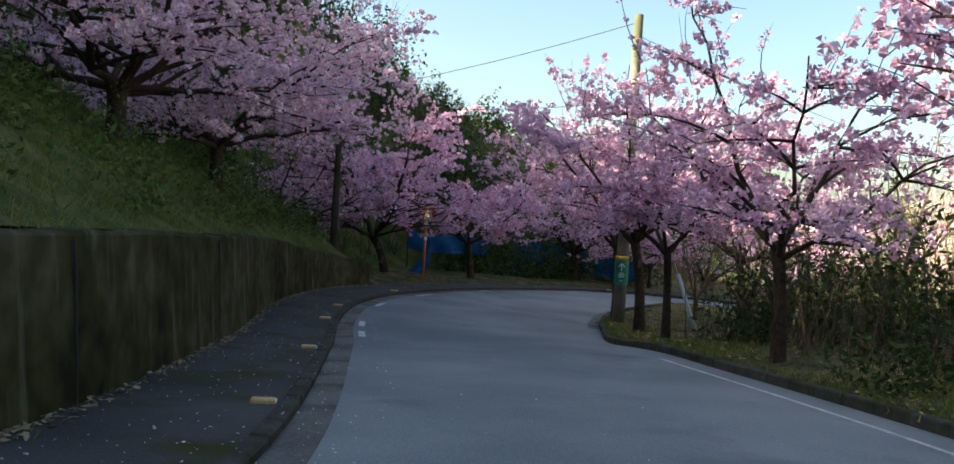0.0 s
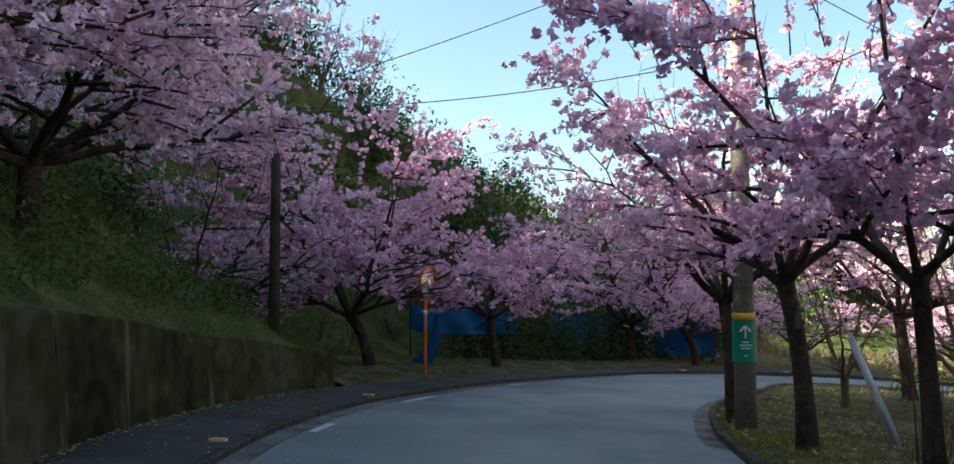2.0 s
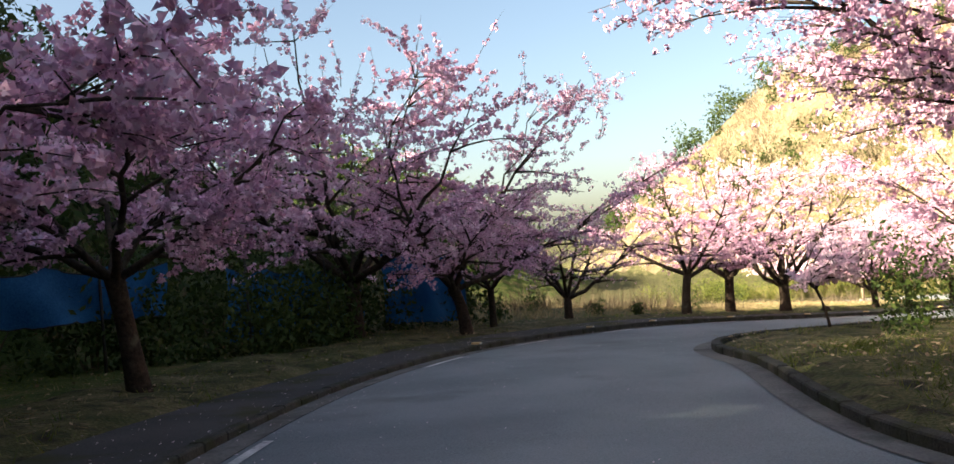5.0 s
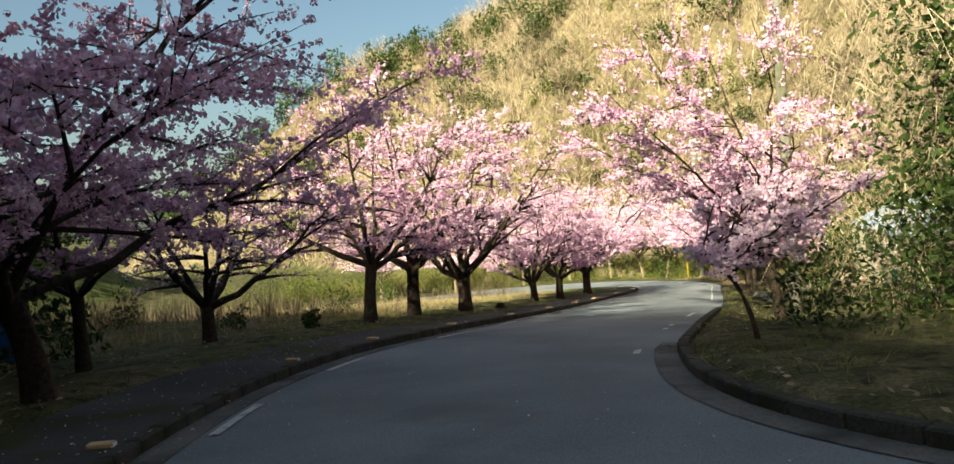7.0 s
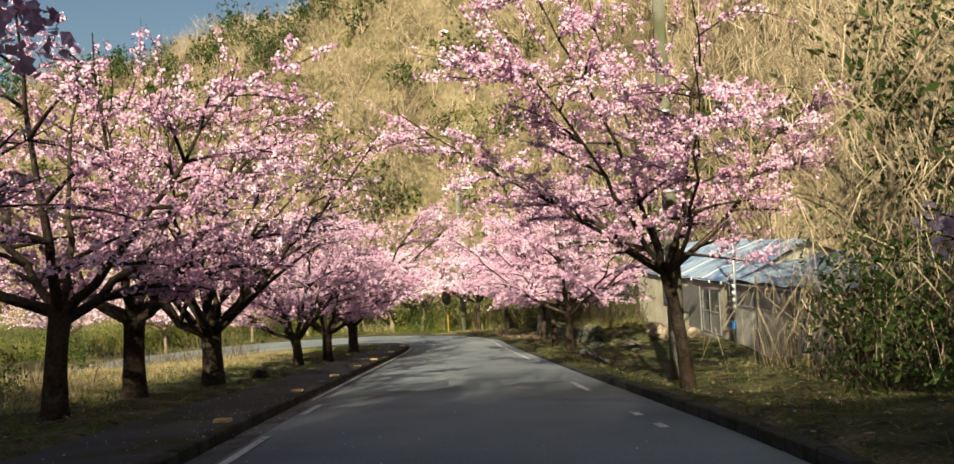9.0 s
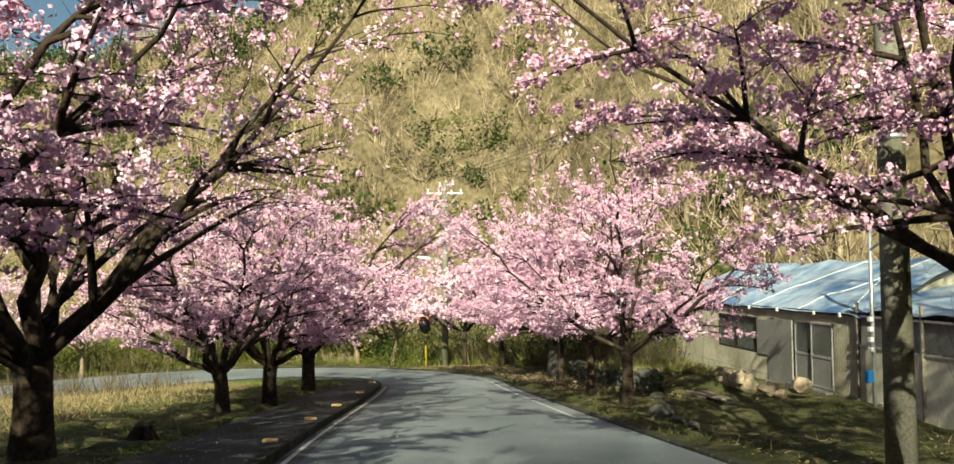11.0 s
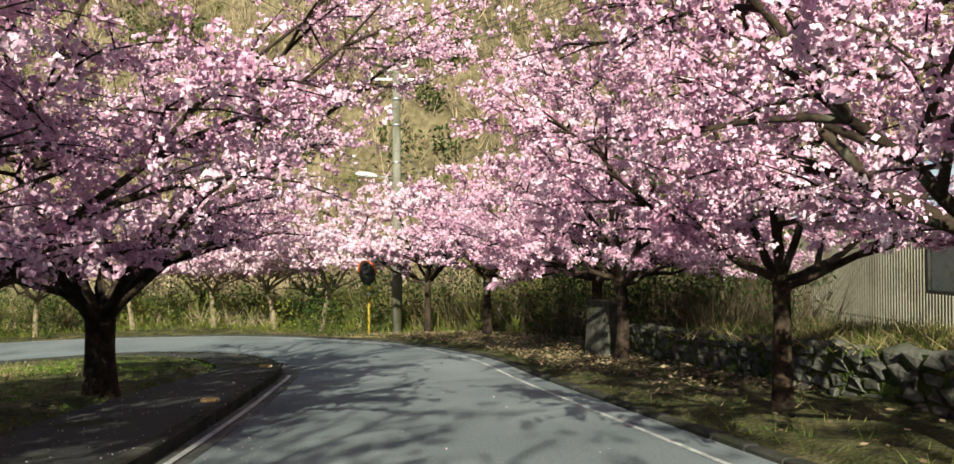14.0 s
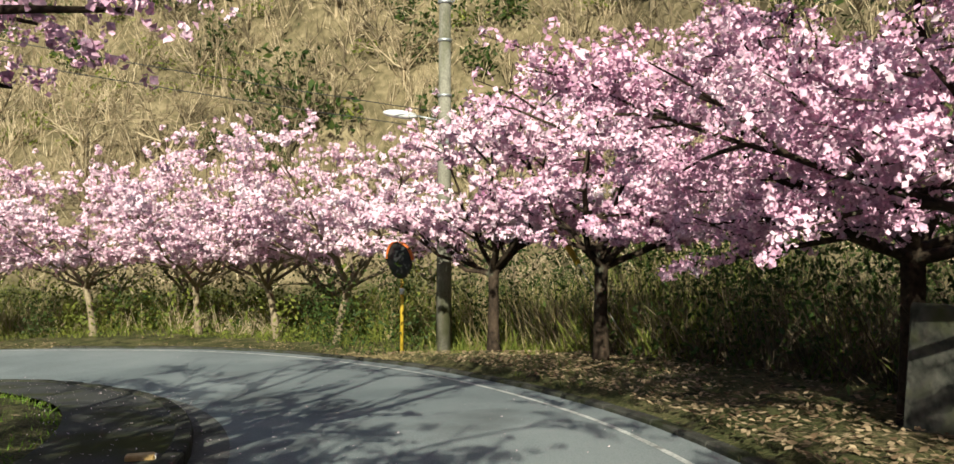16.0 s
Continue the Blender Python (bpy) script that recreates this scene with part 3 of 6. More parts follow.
def flowers(seed, fine, every, petals, size, ball=0.062, corners=3):
    """Petals set round small uneven balls along the twigs."""
    r = np.random.default_rng(seed + 77)
    every, petals, size = every * 2.1, int(petals * 2.1), size * (1.22 if corners == 3 else 1)
    spots = []
    for m in fine:
        long = np.linalg.norm(np.diff(m, axis=0), axis=1).sum()
        n = max(1, int(long / every + r.random()))
        u = r.uniform(0.05, 1.0, n) * (len(m) - 1)
        g = np.minimum(u.astype(int), len(m) - 2)
        spots.append(m[g] + (m[g + 1] - m[g]) * (u - g)[:, None])
    s = np.concatenate(spots)
    s = np.repeat(s + r.normal(0, 0.03, s.shape), petals, 0)
    n = len(s)
    c = r.normal(size=(n, 3))
    c /= np.linalg.norm(c, axis=1)[:, None]
    s = s + c * np.repeat(ball * r.uniform(0.55, 1.35, (n // petals, 1)), petals, 0) * r.uniform(0.7, 1.1, (n, 1))
    c = c + r.normal(0, 0.32, (n, 3))
    c /= np.linalg.norm(c, axis=1)[:, None]
    a = np.cross(c, r.normal(size=(n, 3)))
    a /= np.linalg.norm(a, axis=1)[:, None]
    b = np.cross(c, a)
    h = size * r.uniform(0.65, 1.25, (n, 1)) / 2
    bent = c * h * r.uniform(-0.1, 0.6, (n, 1))
    if corners == 3:
        return np.stack([s - a * h - bent, s + a * h * 0.5 - b * h * 0.9, s + a * h * 0.5 + b * h * 0.9 + bent], 1)
    return np.stack([s - a * h - bent, s - b * h * 0.9, s + a * h - bent, s + b * h * 0.9], 1)


def cherry(x, y, high, reach, fork, girth, seed, label, group="cherries along the road", every=0.06, petals=4, size=0.076, bloom=None, z=None, keep=None, bark=None, corners=3, crown="pink blossom in dense clusters", **form):
    at = (x, y, ground_z(x, y) if z is None else z)
    tree = thing("cherry_tree", at, label, "cherry tree", group)
    lines, fine = grow(seed, high, reach, fork, girth, **form)
    v, f = tubes(lines)
    part("trunk", raw("trunk", v, f, bark or BARK), tree, "pale leaning trunk" if bark else "dark forked trunk and limbs")
    bits = flowers(seed, fine, every, petals, size, corners=corners)
    if keep:
        bits = bits[keep(*bits.mean(1).T)]
    part("crown", cards("crown", bits, bloom or BLOOM), tree, crown)
    return tree


SHADE = "spreading cherry tree in full pink blossom on the shaded verge"
SUNNY = "spreading cherry tree in full pink blossom on the sunlit verge"
# western bank above the wall
BANKTREE = "spreading pink cherry tree on the mossy bank above the wall"
# the paler blossom makes up for light these shaded crowns lack
cherry(-7.0, 3.5, 5.4, 5.2, 1.6, 0.19, 11, BANKTREE, bloom=PALEBLOOM, limbs=7, turn=0.3, low=0.8, skew=(0.8, 0.5), every=0.07)
cherry(-6.9, 15.6, 5.6, 6.4, 1.2, 0.21, 12, BANKTREE, bloom=PALEBLOOM, every=0.08, limbs=10, subs=11, twigs=7, turn=0.3, low=-0.7, skew=(1.4, 0.4), flat=0.12)
cherry(-7.0, 21.8, 5.0, 5.6, 1.2, 0.19, 13, BANKTREE, bloom=PALEBLOOM, every=0.08, limbs=10, subs=11, twigs=7, turn=0.3, low=-0.9, skew=(1.3, 0.4), flat=0.12)
plum = cherry(-7.4, 28.8, 5.2, 4.3, 1.0, 0.13, 14, "old plum tree with thin white blossom above the wall's end", "plum trees", bloom=PLUM, every=0.2, petals=2, size=0.05, limbs=8, subs=10, twigs=8, turn=0.4, flat=0.2, low=0.7, bare=0.6, skew=(0.5, 0), crown="sparse white blossom")
plum.name = "plum_tree"
# western verge in the bend
cherry(-3.5, 32.4, 7.3, 5.5, 1.5, 0.165, 21, "broad pink cherry tree with a low limb beside the traffic mirror", limbs=11, subs=11, turn=0.48, lean=(-0.6, -0.1), low=1.0, skew=(-0.5, 0.5), flat=0.22, size=0.085, keep=lambda x, y, z: ~((np.hypot(x - 1.55 + 0.15 * (y + 0.3), z - 2.7) < 0.85) & (y < 0.15)))
cherry(-0.1, 37.8, 4.7, 3.7, 1.7, 0.15, 22, SHADE, limbs=6, lean=(-0.25, -0.2), turn=0.6, flat=0.6)
cherry(5.6, 46.7, 8.5, 5.8, 1.6, 0.24, 23, "large pink cherry tree in front of the blue net", limbs=10, subs=10, twigs=7, turn=0.0, low=1.4)
cherry(8.2, 45.0, 6.9, 5.2, 1.3, 0.17, 24, "leaning cherry tree with long low limbs on the verge", limbs=8, subs=10, lean=(-0.35, -0.1), turn=0.5, skew=(1.6, -0.3), low=1.5, flat=0.3, petals=5, size=0.05, corners=4)
cherry(10.2, 47.6, 4.2, 2.6, 1.2, 0.11, 25, "thin cherry tree with sparse pink blossom at the meadow edge", limbs=5, every=0.14, subs=6)
cherry(14.0, 49.5, 3.9, 3.4, 0.75, 0.15, 26, "low spreading cherry tree almost bare with few pale buds", limbs=8, every=0.16, petals=2, size=0.05, flat=0.4, low=1.0)
# northern row in the sun
cherry(19.3, 49.8, 5.9, 3.7, 1.5, 0.17, 31, SUNNY, limbs=6, turn=0.4, lean=(0.2, 0), petals=5, size=0.05, corners=4)
cherry(22.1, 50.6, 6.3, 3.9, 1.5, 0.20, 32, SUNNY, limbs=7, turn=0.9, lean=(0.1, 0), petals=5, size=0.05, corners=4)
cherry(25.7, 51.3, 6.5, 4.2, 1.2, 0.24, 33, "thick-trunked pink cherry tree with steep bare limbs", limbs=10, turn=0.2, flat=0.7, every=0.16, petals=5, size=0.045, skew=(0.3, -0.4), low=3.2, corners=4)
cherry(33.0, 52.9, 5.0, 3.6, 0.85, 0.16, 34, SUNNY, limbs=8, lean=(-0.1, 0), turn=0.1, every=0.055, petals=5, size=0.046, corners=4)
cherry(35.5, 53.0, 5.3, 3.8, 0.95, 0.18, 35, SUNNY, limbs=8, turn=0.8, every=0.05, petals=5, size=0.045, corners=4)
cherry(40.3, 54.1, 5.9, 4.8, 1.05, 0.21, 36, SUNNY, limbs=9, turn=0.5, every=0.055, petals=5, size=0.045, skew=(0.8, -0.8), low=2.1, corners=4)
# southern verge, first leg
cherry(6.6, 5.2, 6.2, 4.2, 1.7, 0.15, 41, SHADE, limbs=6, turn=0.7, every=0.12, lean=(0.35, 0.1))
cherry(5.45, 12.2, 6.0, 3.9, 1.75, 0.11, 42, "slender cherry tree with a long curved limb and pink blossom", limbs=6, turn=0.15, every=0.09, size=0.066, lean=(-0.12, 0))
cherry(4.85, 17.6, 6.2, 3.3, 2.1, 0.095, 43, "thin young cherry tree in pink blossom at the kerb", limbs=5, turn=0.5, lean=(-0.1, 0))
cherry(5.0, 21.7, 7.3, 3.9, 2.5, 0.14, 44, "tall dark cherry tree beside the concrete pole", limbs=6, turn=0.9, lean=(-0.3, -0.1), flat=0.45, low=2.0, every=0.07, skew=(0.3, 0))
cherry(5.0, 25.9, 7.2, 3.9, 2.4, 0.14, 45, "tall dark cherry tree with leaning forked trunk at the kerb", limbs=9, turn=0.2, lean=(-0.08, 0.25), flat=0.42, low=2.9, every=0.085, size=0.058, skew=(0.1, 0.2))
cherry(10.5, 30.5, 7.2, 5.2, 2.2, 0.15, 46, "spreading cherry tree in thin lilac blossom inside the bend", limbs=9, turn=0.3, lean=(-0.2, 0.1), flat=0.3, low=2.9, every=0.1, size=0.058, skew=(-1.3, 0.8))
# southern verge, second leg
# sapling stands in shade; its pale blossom colour replaces the sun on it
cherry(14.2, 38.25, 2.15, 1.15, 0.95, 0.035, 51, "thin leaning cherry sapling with pink blossom paled as if sunlit", bloom=PALEBLOOM, limbs=7, lean=(0.0, 0.4), subs=8, twigs=8, low=0.85, flat=0.3, skew=(0.6, -0.7), every=0.055, size=0.06, corners=4)
cherry(25.7, 40.9, 8.4, 3.8, 2.4, 0.13, 52, "tall pink cherry tree beside the mossy concrete pole", limbs=9, subs=10, turn=0.2, low=2.4, every=0.055, petals=5, size=0.05, corners=4, lean=(-0.2, 0.35), skew=(-1.4, 0.9))
cherry(35.7, 44.6, 5.7, 3.8, 1.2, 0.135, 53, SUNNY, limbs=7, turn=0.3, every=0.05, petals=5, size=0.044, corners=4)
cherry(38.9, 45.6, 5.6, 3.2, 1.4, 0.10, 54, SUNNY, limbs=7, turn=0.9, every=0.042, petals=6, size=0.044, low=1.1, flat=0.25, corners=4)
cherry(44.7, 47.05, 5.9, 3.6, 1.5, 0.115, 55, SUNNY, limbs=9, turn=0.1, every=0.04, petals=6, size=0.044, low=0.85, flat=0.15, corners=4)
cherry(47.3, 47.4, 5.6, 3.2, 1.6, 0.12, 56, SUNNY, limbs=8, turn=0.6, every=0.04, petals=6, size=0.046, low=0.85, flat=0.15, corners=4)
cherry(52.8, 50.4, 5.3, 2.9, 1.7, 0.12, 57, SUNNY, limbs=8, turn=1.0, every=0.05, size=0.07, low=2.0, skew=(0.2, -1.2))
# outer bend, stumpy trunks with pale flat crowns
PALE = "pollarded cherry tree with pale trunk and flat pale pink crown"
for n, (ex, ey, tilt) in enumerate(((55.2, 52.6, 0.0), (61.2, 58.1, -0.35), (63.6, 61.0, 0.3), (64.2, 64.0, 0.15), (63.9, 67.7, 0.35), (62.6, 71.5, -0.1), (59.5, 76.5, 0.1), (55.0, 81.0, 0))):
    cherry(ex, ey, 6.1 if n else 4.9, 4.8 if n else 3.0, 1.7, 0.115, 60 + n, PALE, "cherries round the outer bend", limbs=8, subs=9, flat=0.25, lean=(tilt * 0.4, tilt * 1.3), low=2.7, bloom=PALEBLOOM, every=0.1 if n < 5 else 0.16, size=0.095, bark=PALEBARK if n else None,
           keep=lambda x, y, z, ex=ex, ey=ey: np.hypot(x + ex - 57.6, y + ey - 54.4) > 1.25 + 0.9 * (z > 5.2))


# ---- street furniture ----
def traffic_mirror(x, y, facing, height, colour, label, dark=False):
    top = thing("traffic_mirror", (x, y, ground_z(x, y) - 0.02), label, "traffic mirror", turn=facing)
    bm = bmesh.new()
    rod(bm, (0, 0, -0.3), (0, 0, height), 0.045, 0.043, 16)
    part("post", from_bm("post", bm, colour, True), top, "painted steel post")
    bm = bmesh.new()
    rod(bm, (0, 0, 0.0), (0, 0, 0.14), 0.058, 0.058, 16)
    sleeve = part("sleeve", from_bm("sleeve", bm, WHITE, True), top, "faded white reflective sleeve")
    sleeve.matrix_basis = pose(0, 0, height * 0.55)
    cz = height - 0.42
    # shallow convex face: rings of a cap, standing on edge
    r, n, v, f = 0.37, 28, [(0, -0.17, 0)], []
    for j in range(1, 7):
        d = r * j / 6
        for i in range(n):
            a = 2 * math.pi * i / n
            v.append((d * math.sin(a), -0.10 - 0.07 * (1 - (j / 6) ** 2), d * 1.12 * math.cos(a)))
    for i in range(n):
        f.append((0, 1 + i, 1 + (i + 1) % n))
    me = bpy.data.meshes.new("mirror_face")
    quads = [(1 + j * n + i, 1 + (j + 1) * n + i, 1 + (j + 1) * n + (i + 1) % n, 1 + j * n + (i + 1) % n) for j in range(5) for i in range(n)]
    me.from_pydata(v, [], f + quads)
    me.materials.append(CABLE if dark else MIRROR)
    for p in me.polygons:
        p.use_smooth = True
    face = part("mirror_face", me, top, "dark back of the mirror" if dark else "convex round mirror")
    face.matrix_basis = pose(0, 0, cz, 7)
    bm = bmesh.new()
    bmesh.ops.create_cone(bm, cap_ends=True, segments=28, radius1=0.34, radius2=0.39, depth=0.10, matrix=Matrix.Translation((0, -0.055, 0)) @ Matrix.Rotation(radians(90), 4, "X"))
    bmesh.ops.scale(bm, vec=(1, 1, 1.12), verts=bm.verts)
    back = part("backing", from_bm("backing", bm, CABLE if dark else colour, True), top)
    back.matrix_basis = pose(0, 0, cz, 7)
    bm = bmesh.new()
    rows = []
    for i in range(15):
        a = radians(-88 + 176 * i / 14)
        rows.append([bm.verts.new((rr * math.sin(a), yy, 1.12 * rr * math.cos(a))) for rr, yy in ((0.395, 0.0), (0.425, -0.17 + 0.03 * abs(a)), (0.415, -0.17 + 0.03 * abs(a)), (0.38, 0.0))])
    for a, b in zip(rows, rows[1:]):
        for i in range(4):
            bm.faces.new((a[i], a[(i + 1) % 4], b[(i + 1) % 4], b[i]))
    bmesh.ops.recalc_face_normals(bm, faces=bm.faces)
    hood = part("hood", from_bm("hood", bm, ORANGE if dark else colour, True), top, "curved sun hood")
    hood.matrix_basis = pose(0, 0, cz, 7)
    return top


traffic_mirror(-1.90, 32.0, 64, 2.98, ORANGE, "round convex traffic mirror with hood on an orange post")
traffic_mirror(58.1, 55.3, -118, 2.75, YELLOW, "dark-backed traffic mirror on a yellow post before the hillside", dark=True)


def utility_pole(x, y, high, girth, material, label, lean=(0, 0), z=None):
    top = thing("utility_pole", (x, y, ground_z(x, y) if z is None else z), label, "utility pole", "utility poles")
    bm = bmesh.new()
    rod(bm, (0, 0, -0.5), (lean[0], lean[1], high), girth, girth * 0.68, 20)
    part("shaft", from_bm("shaft", bm, material, True), top)
    return top


def bands(pole, heights, radius, material=STEEL):
    for h in heights:
        bm = bmesh.new()
        rod(bm, (0, 0, h), (0, 0, h + 0.06), radius, radius, 20)
        part("steel_band", from_bm("steel_band", bm, material, True), pole)


def crossarm(pole, h, long, turn, insulators, radius=0.0):
    bm = bmesh.new()
    box(bm, (long, 0.08, 0.08), (0, 0.12, h), edge=0.008)
    arm = part("crossarm", from_bm("crossarm", bm, WHITE), pole, "pale steel crossarm")
    arm.matrix_basis = pose(0, 0, 0, 0, 0, turn)
    for u in insulators:
        bm = bmesh.new()
        for i, rr in enumerate((0.03, 0.055, 0.035, 0.055, 0.03)):
            rod(bm, (u, 0.12, h + 0.04 + 0.04 * i), (u, 0.12, h + 0.075 + 0.04 * i), rr, rr * 0.8, 10)
        part("insulator", from_bm("insulator", bm, WHITE, True), arm)
    return arm


pole_a = utility_pole(-4.6, 26.9, 6.2, 0.13, WOODPOLE, "dark weathered wooden utility pole behind the wall end")
bands(pole_a, (5.3, 5.6), 0.115)
for h in (5.15, 5.45):
    bm = bmesh.new()
    rod(bm, (0.10, 0, h), (0.18, 0, h), 0.03, 0.03, 8)
    rod(bm, (0.18, 0, h - 0.06), (0.18, 0, h + 0.08), 0.04, 0.03, 8)
    part("insulator", from_bm("insulator", bm, STEEL, True), pole_a)

pole_b = utility_pole(4.85, 24.45, 9.5, 0.20, POLE, "mossy grey concrete utility pole with a green plate band", z=-2.98)
# green wrap-round plate with an arrow and lines of small writing
v, f, n = [], [], 18
for z0 in (1.25, 1.98):
    for i in range(n + 1):
        a = radians(-170 + 340 * i / n)
        v.append((0.212 * math.sin(a), -0.212 * math.cos(a), z0 - 0.02 * z0 * 0))
for i in range(n):
    f.append((i, i + 1, n + 2 + i, n + 1 + i))
me = bpy.data.meshes.new("plate_band")
me.from_pydata(v, [], f)
me.materials.append(GREENBAND)
for p in me.polygons:
    p.use_smooth = True
band = part("plate_band", me, pole_b, "green wrap-round plate with a white arrow")


def band_mark(turn, z, wide, tall, head=0.0):
    bm = bmesh.new()
    box(bm, (wide, 0.006, tall), (0, -0.217, z))
    if head:
        for s in (-1, 1):
            box(bm, (0.035, 0.006, 0.14), (s * 0.045, -0.217, z + tall / 2 - 0.05), tilt=(0, -s * 42, 0))
    m = part("plate_mark", from_bm("plate_mark", bm, WHITE), band)
    m.matrix_basis = pose(0, 0, 0, 0, 0, turn)


band_mark(-8, 1.78, 0.03, 0.22, head=1)
for z0, w in ((1.60, 0.12), (1.545, 0.20), (1.49, 0.16), (1.36, 0.06)):
    band_mark(-8, z0, w, 0.025)
bm = bmesh.new()
rod(bm, (0, 0, 1.99), (0, 0, 2.12), 0.208, 0.207, 20)
part("tape_band", from_bm("tape_band", bm, YELLOW, True), pole_b, "faded yellow tape")
bands(pole_b, (5.2, 5.9, 7.4), 0.19)
guard = thing("guy_wire_guard", (7.0, 23.2, ground_z(7.0, 23.2)), "pale blue-grey guard sleeve on a slanting guy wire", "guy guard")
bm = bmesh.new()
rod(bm, (0, 0, -0.1), (-0.62, 0.35, 1.75), 0.065, 0.06, 10)
part("sleeve", from_bm("sleeve", bm, surface("pale_blue_plastic", (0.30, 0.36, 0.40), (0.42, 0.48, 0.52), 30, 3, 0.5, 0.1), True), guard)
bm = bmesh.new()
rod(bm, (-0.62, 0.35, 1.75), (-2.0, 1.13, 5.9), 0.012, 0.012, 6)
part("wire", from_bm("wire", bm, STEEL, True), guard)

pole_c = utility_pole(28.25, 41.12, 9.6, 0.19, POLE, "mossy grey concrete utility pole beside a cherry tree")
bands(pole_c, (4.2, 6.0), 0.175)

pole_d = utility_pole(57.8, 54.2, 9.6, 0.19, POLE, "tall pale concrete utility pole with crossarms and a street lamp")
crossarm(pole_d, 9.05, 1.9, -78, (-0.85, -0.3, 0.35, 0.85))
arm = crossarm(pole_d, 9.45, 1.3, -130, (-0.55, 0.0, 0.55))
bm = bmesh.new()
rod(bm, (0.05, 0, 8.2), (0.75, 0.05, 9.0), 0.02, 0.02, 6)
brace = part("brace", from_bm("brace", bm, STEEL, True), pole_d)
brace.matrix_basis = pose(0, 0, 0, 0, 0, -78)
bands(pole_d, (3.3, 5.0, 6.1, 7.4, 8.3), 0.17)
bm = bmesh.new()
rod(bm, (0, 0.1, 5.55), (0, 0.75, 5.68), 0.025, 0.02, 8)
lamp_arm = part("lamp_arm", from_bm("lamp_arm", bm, STEEL, True), pole_d)
bm = bmesh.new()
bmesh.ops.create_uvsphere(bm, u_segments=16, v_segments=8, radius=1, matrix=Matrix.Translation((0, 1.05, 5.70)) @ Matrix.Rotation(radians(7), 4, "X") @ Matrix.Diagonal((0.14, 0.42, 0.10, 1)))
part("lamp_head", from_bm("lamp_head", bm, WHITE, True), lamp_arm, "white enamel lamp head, unlit")
lamp_arm.matrix_basis = pose(0, 0, 0, 0, 0, 8)
bm = bmesh.new()
rod(bm, (0.15, 0, 5.9), (0.15, 0, 7.9), 0.03, 0.03, 8)
part("cable_pipe", from_bm("cable_pipe", bm, CABLE, True), pole_d)
guard2 = thing("guy_wire_guard", (54.9, 50.9, ground_z(54.9, 50.9)), "yellow guard sleeve on a slanting guy wire", "guy guard")
bm = bmesh.new()
rod(bm, (0, 0, 1.7), (0.85, 0.95, 3.1), 0.06, 0.06, 10)
part("sleeve", from_bm("sleeve", bm, YELLOW, True), guard2)
bm = bmesh.new()
rod(bm, (-1.03, -1.15, 0.0), (2.4, 2.7, 5.6), 0.012, 0.012, 6)
part("wire", from_bm("wire", bm, STEEL, True), guard2)


def cable(a, b, sag, r=0.011, label="thin black overhead power cable"):
    u = np.linspace(0, 1, 24)[:, None]
    p = np.asarray(a) * (1 - u) + np.asarray(b) * u - np.array([0, 0, 4 * sag]) * u * (1 - u)
    v, f = tubes([(p, np.full(24, r), 5)])
    tagged(new("power_cable", raw("power_cable", v, f, CABLE)), label, "cable", "overhead cables")


cable((-4.6, 26.9, 3.6), (4.85, 24.45, 3.9), 0.25)
cable((-4.6, 26.9, 3.3), (-9, -20, 9.0), 0.5)
cable((-4.6, 26.9, 3.9), (4.85, 24.45, 6.3), 0.15)
cable((-4.6, 26.9, 3.6), (-9.5, 60, 9.0), 0.6)
cable((4.85, 24.45, 5.9), (28.3, 41.35, 3.2), 0.5)
for w in (-0.85, -0.3, 0.35, 0.85):
    ax, ay = 57.8 + 0.2 * w, 54.2 - 0.95 * w
    cable((ax, ay, 1.75), (62 + w, 20 - w, 14.5), 0.5, 0.013)
    cable((ax, ay, 1.75), (88 + w, 88 - w, 24), 0.7, 0.013)
cable((57.8, 54.2, -2.6), (40, 84, 2.5), 0.6)
cable((57.8, 54.2, -2.2), (40.5, 84, 3.0), 0.6)
cable((57.8, 54.2, -2.4), (60, 22, 8.5), 0.5)


def reflectors():
    """Small amber blocks on the back edge of the kerb."""
    bm = bmesh.new()
    box(bm, (0.22, 0.11, 0.05), (0, 0, 0.025), edge=0.012)
    body = from_bm("block", bm, AMBER)
    bm = bmesh.new()
    box(bm, (0.006, 0.085, 0.03), (-0.112, 0, 0.026))
    lens = from_bm("lens", bm, WHITE)
    spots = [where_y(y) for y in (-3.2, 1.8, 6.6, 11.2, 16.4, 18.9, 25.4)] + [where_x(x) for x in (7.9, 12.2, 14.9, 19.0, 24.1, 28.9, 32.6, 36.0, 40.0, 45.3)]
    for k in spots:
        o = WAY[k, 3] + 0.27
        p = WAY[k, :2] + LEFT[k] * o
        block = thing("kerb_reflector", (p[0], p[1], WAY[k, 2] + BANK[k] * o + 0.083 - LOW[k]), "small amber reflector block on the footway edge", "reflector", "kerb reflectors",
                      turn=math.degrees(math.atan2(ALONG[k, 1], ALONG[k, 0])) + 90)
        part("block", body, block)
        part("lens", lens, block, "pale reflecting strip")


reflectors()

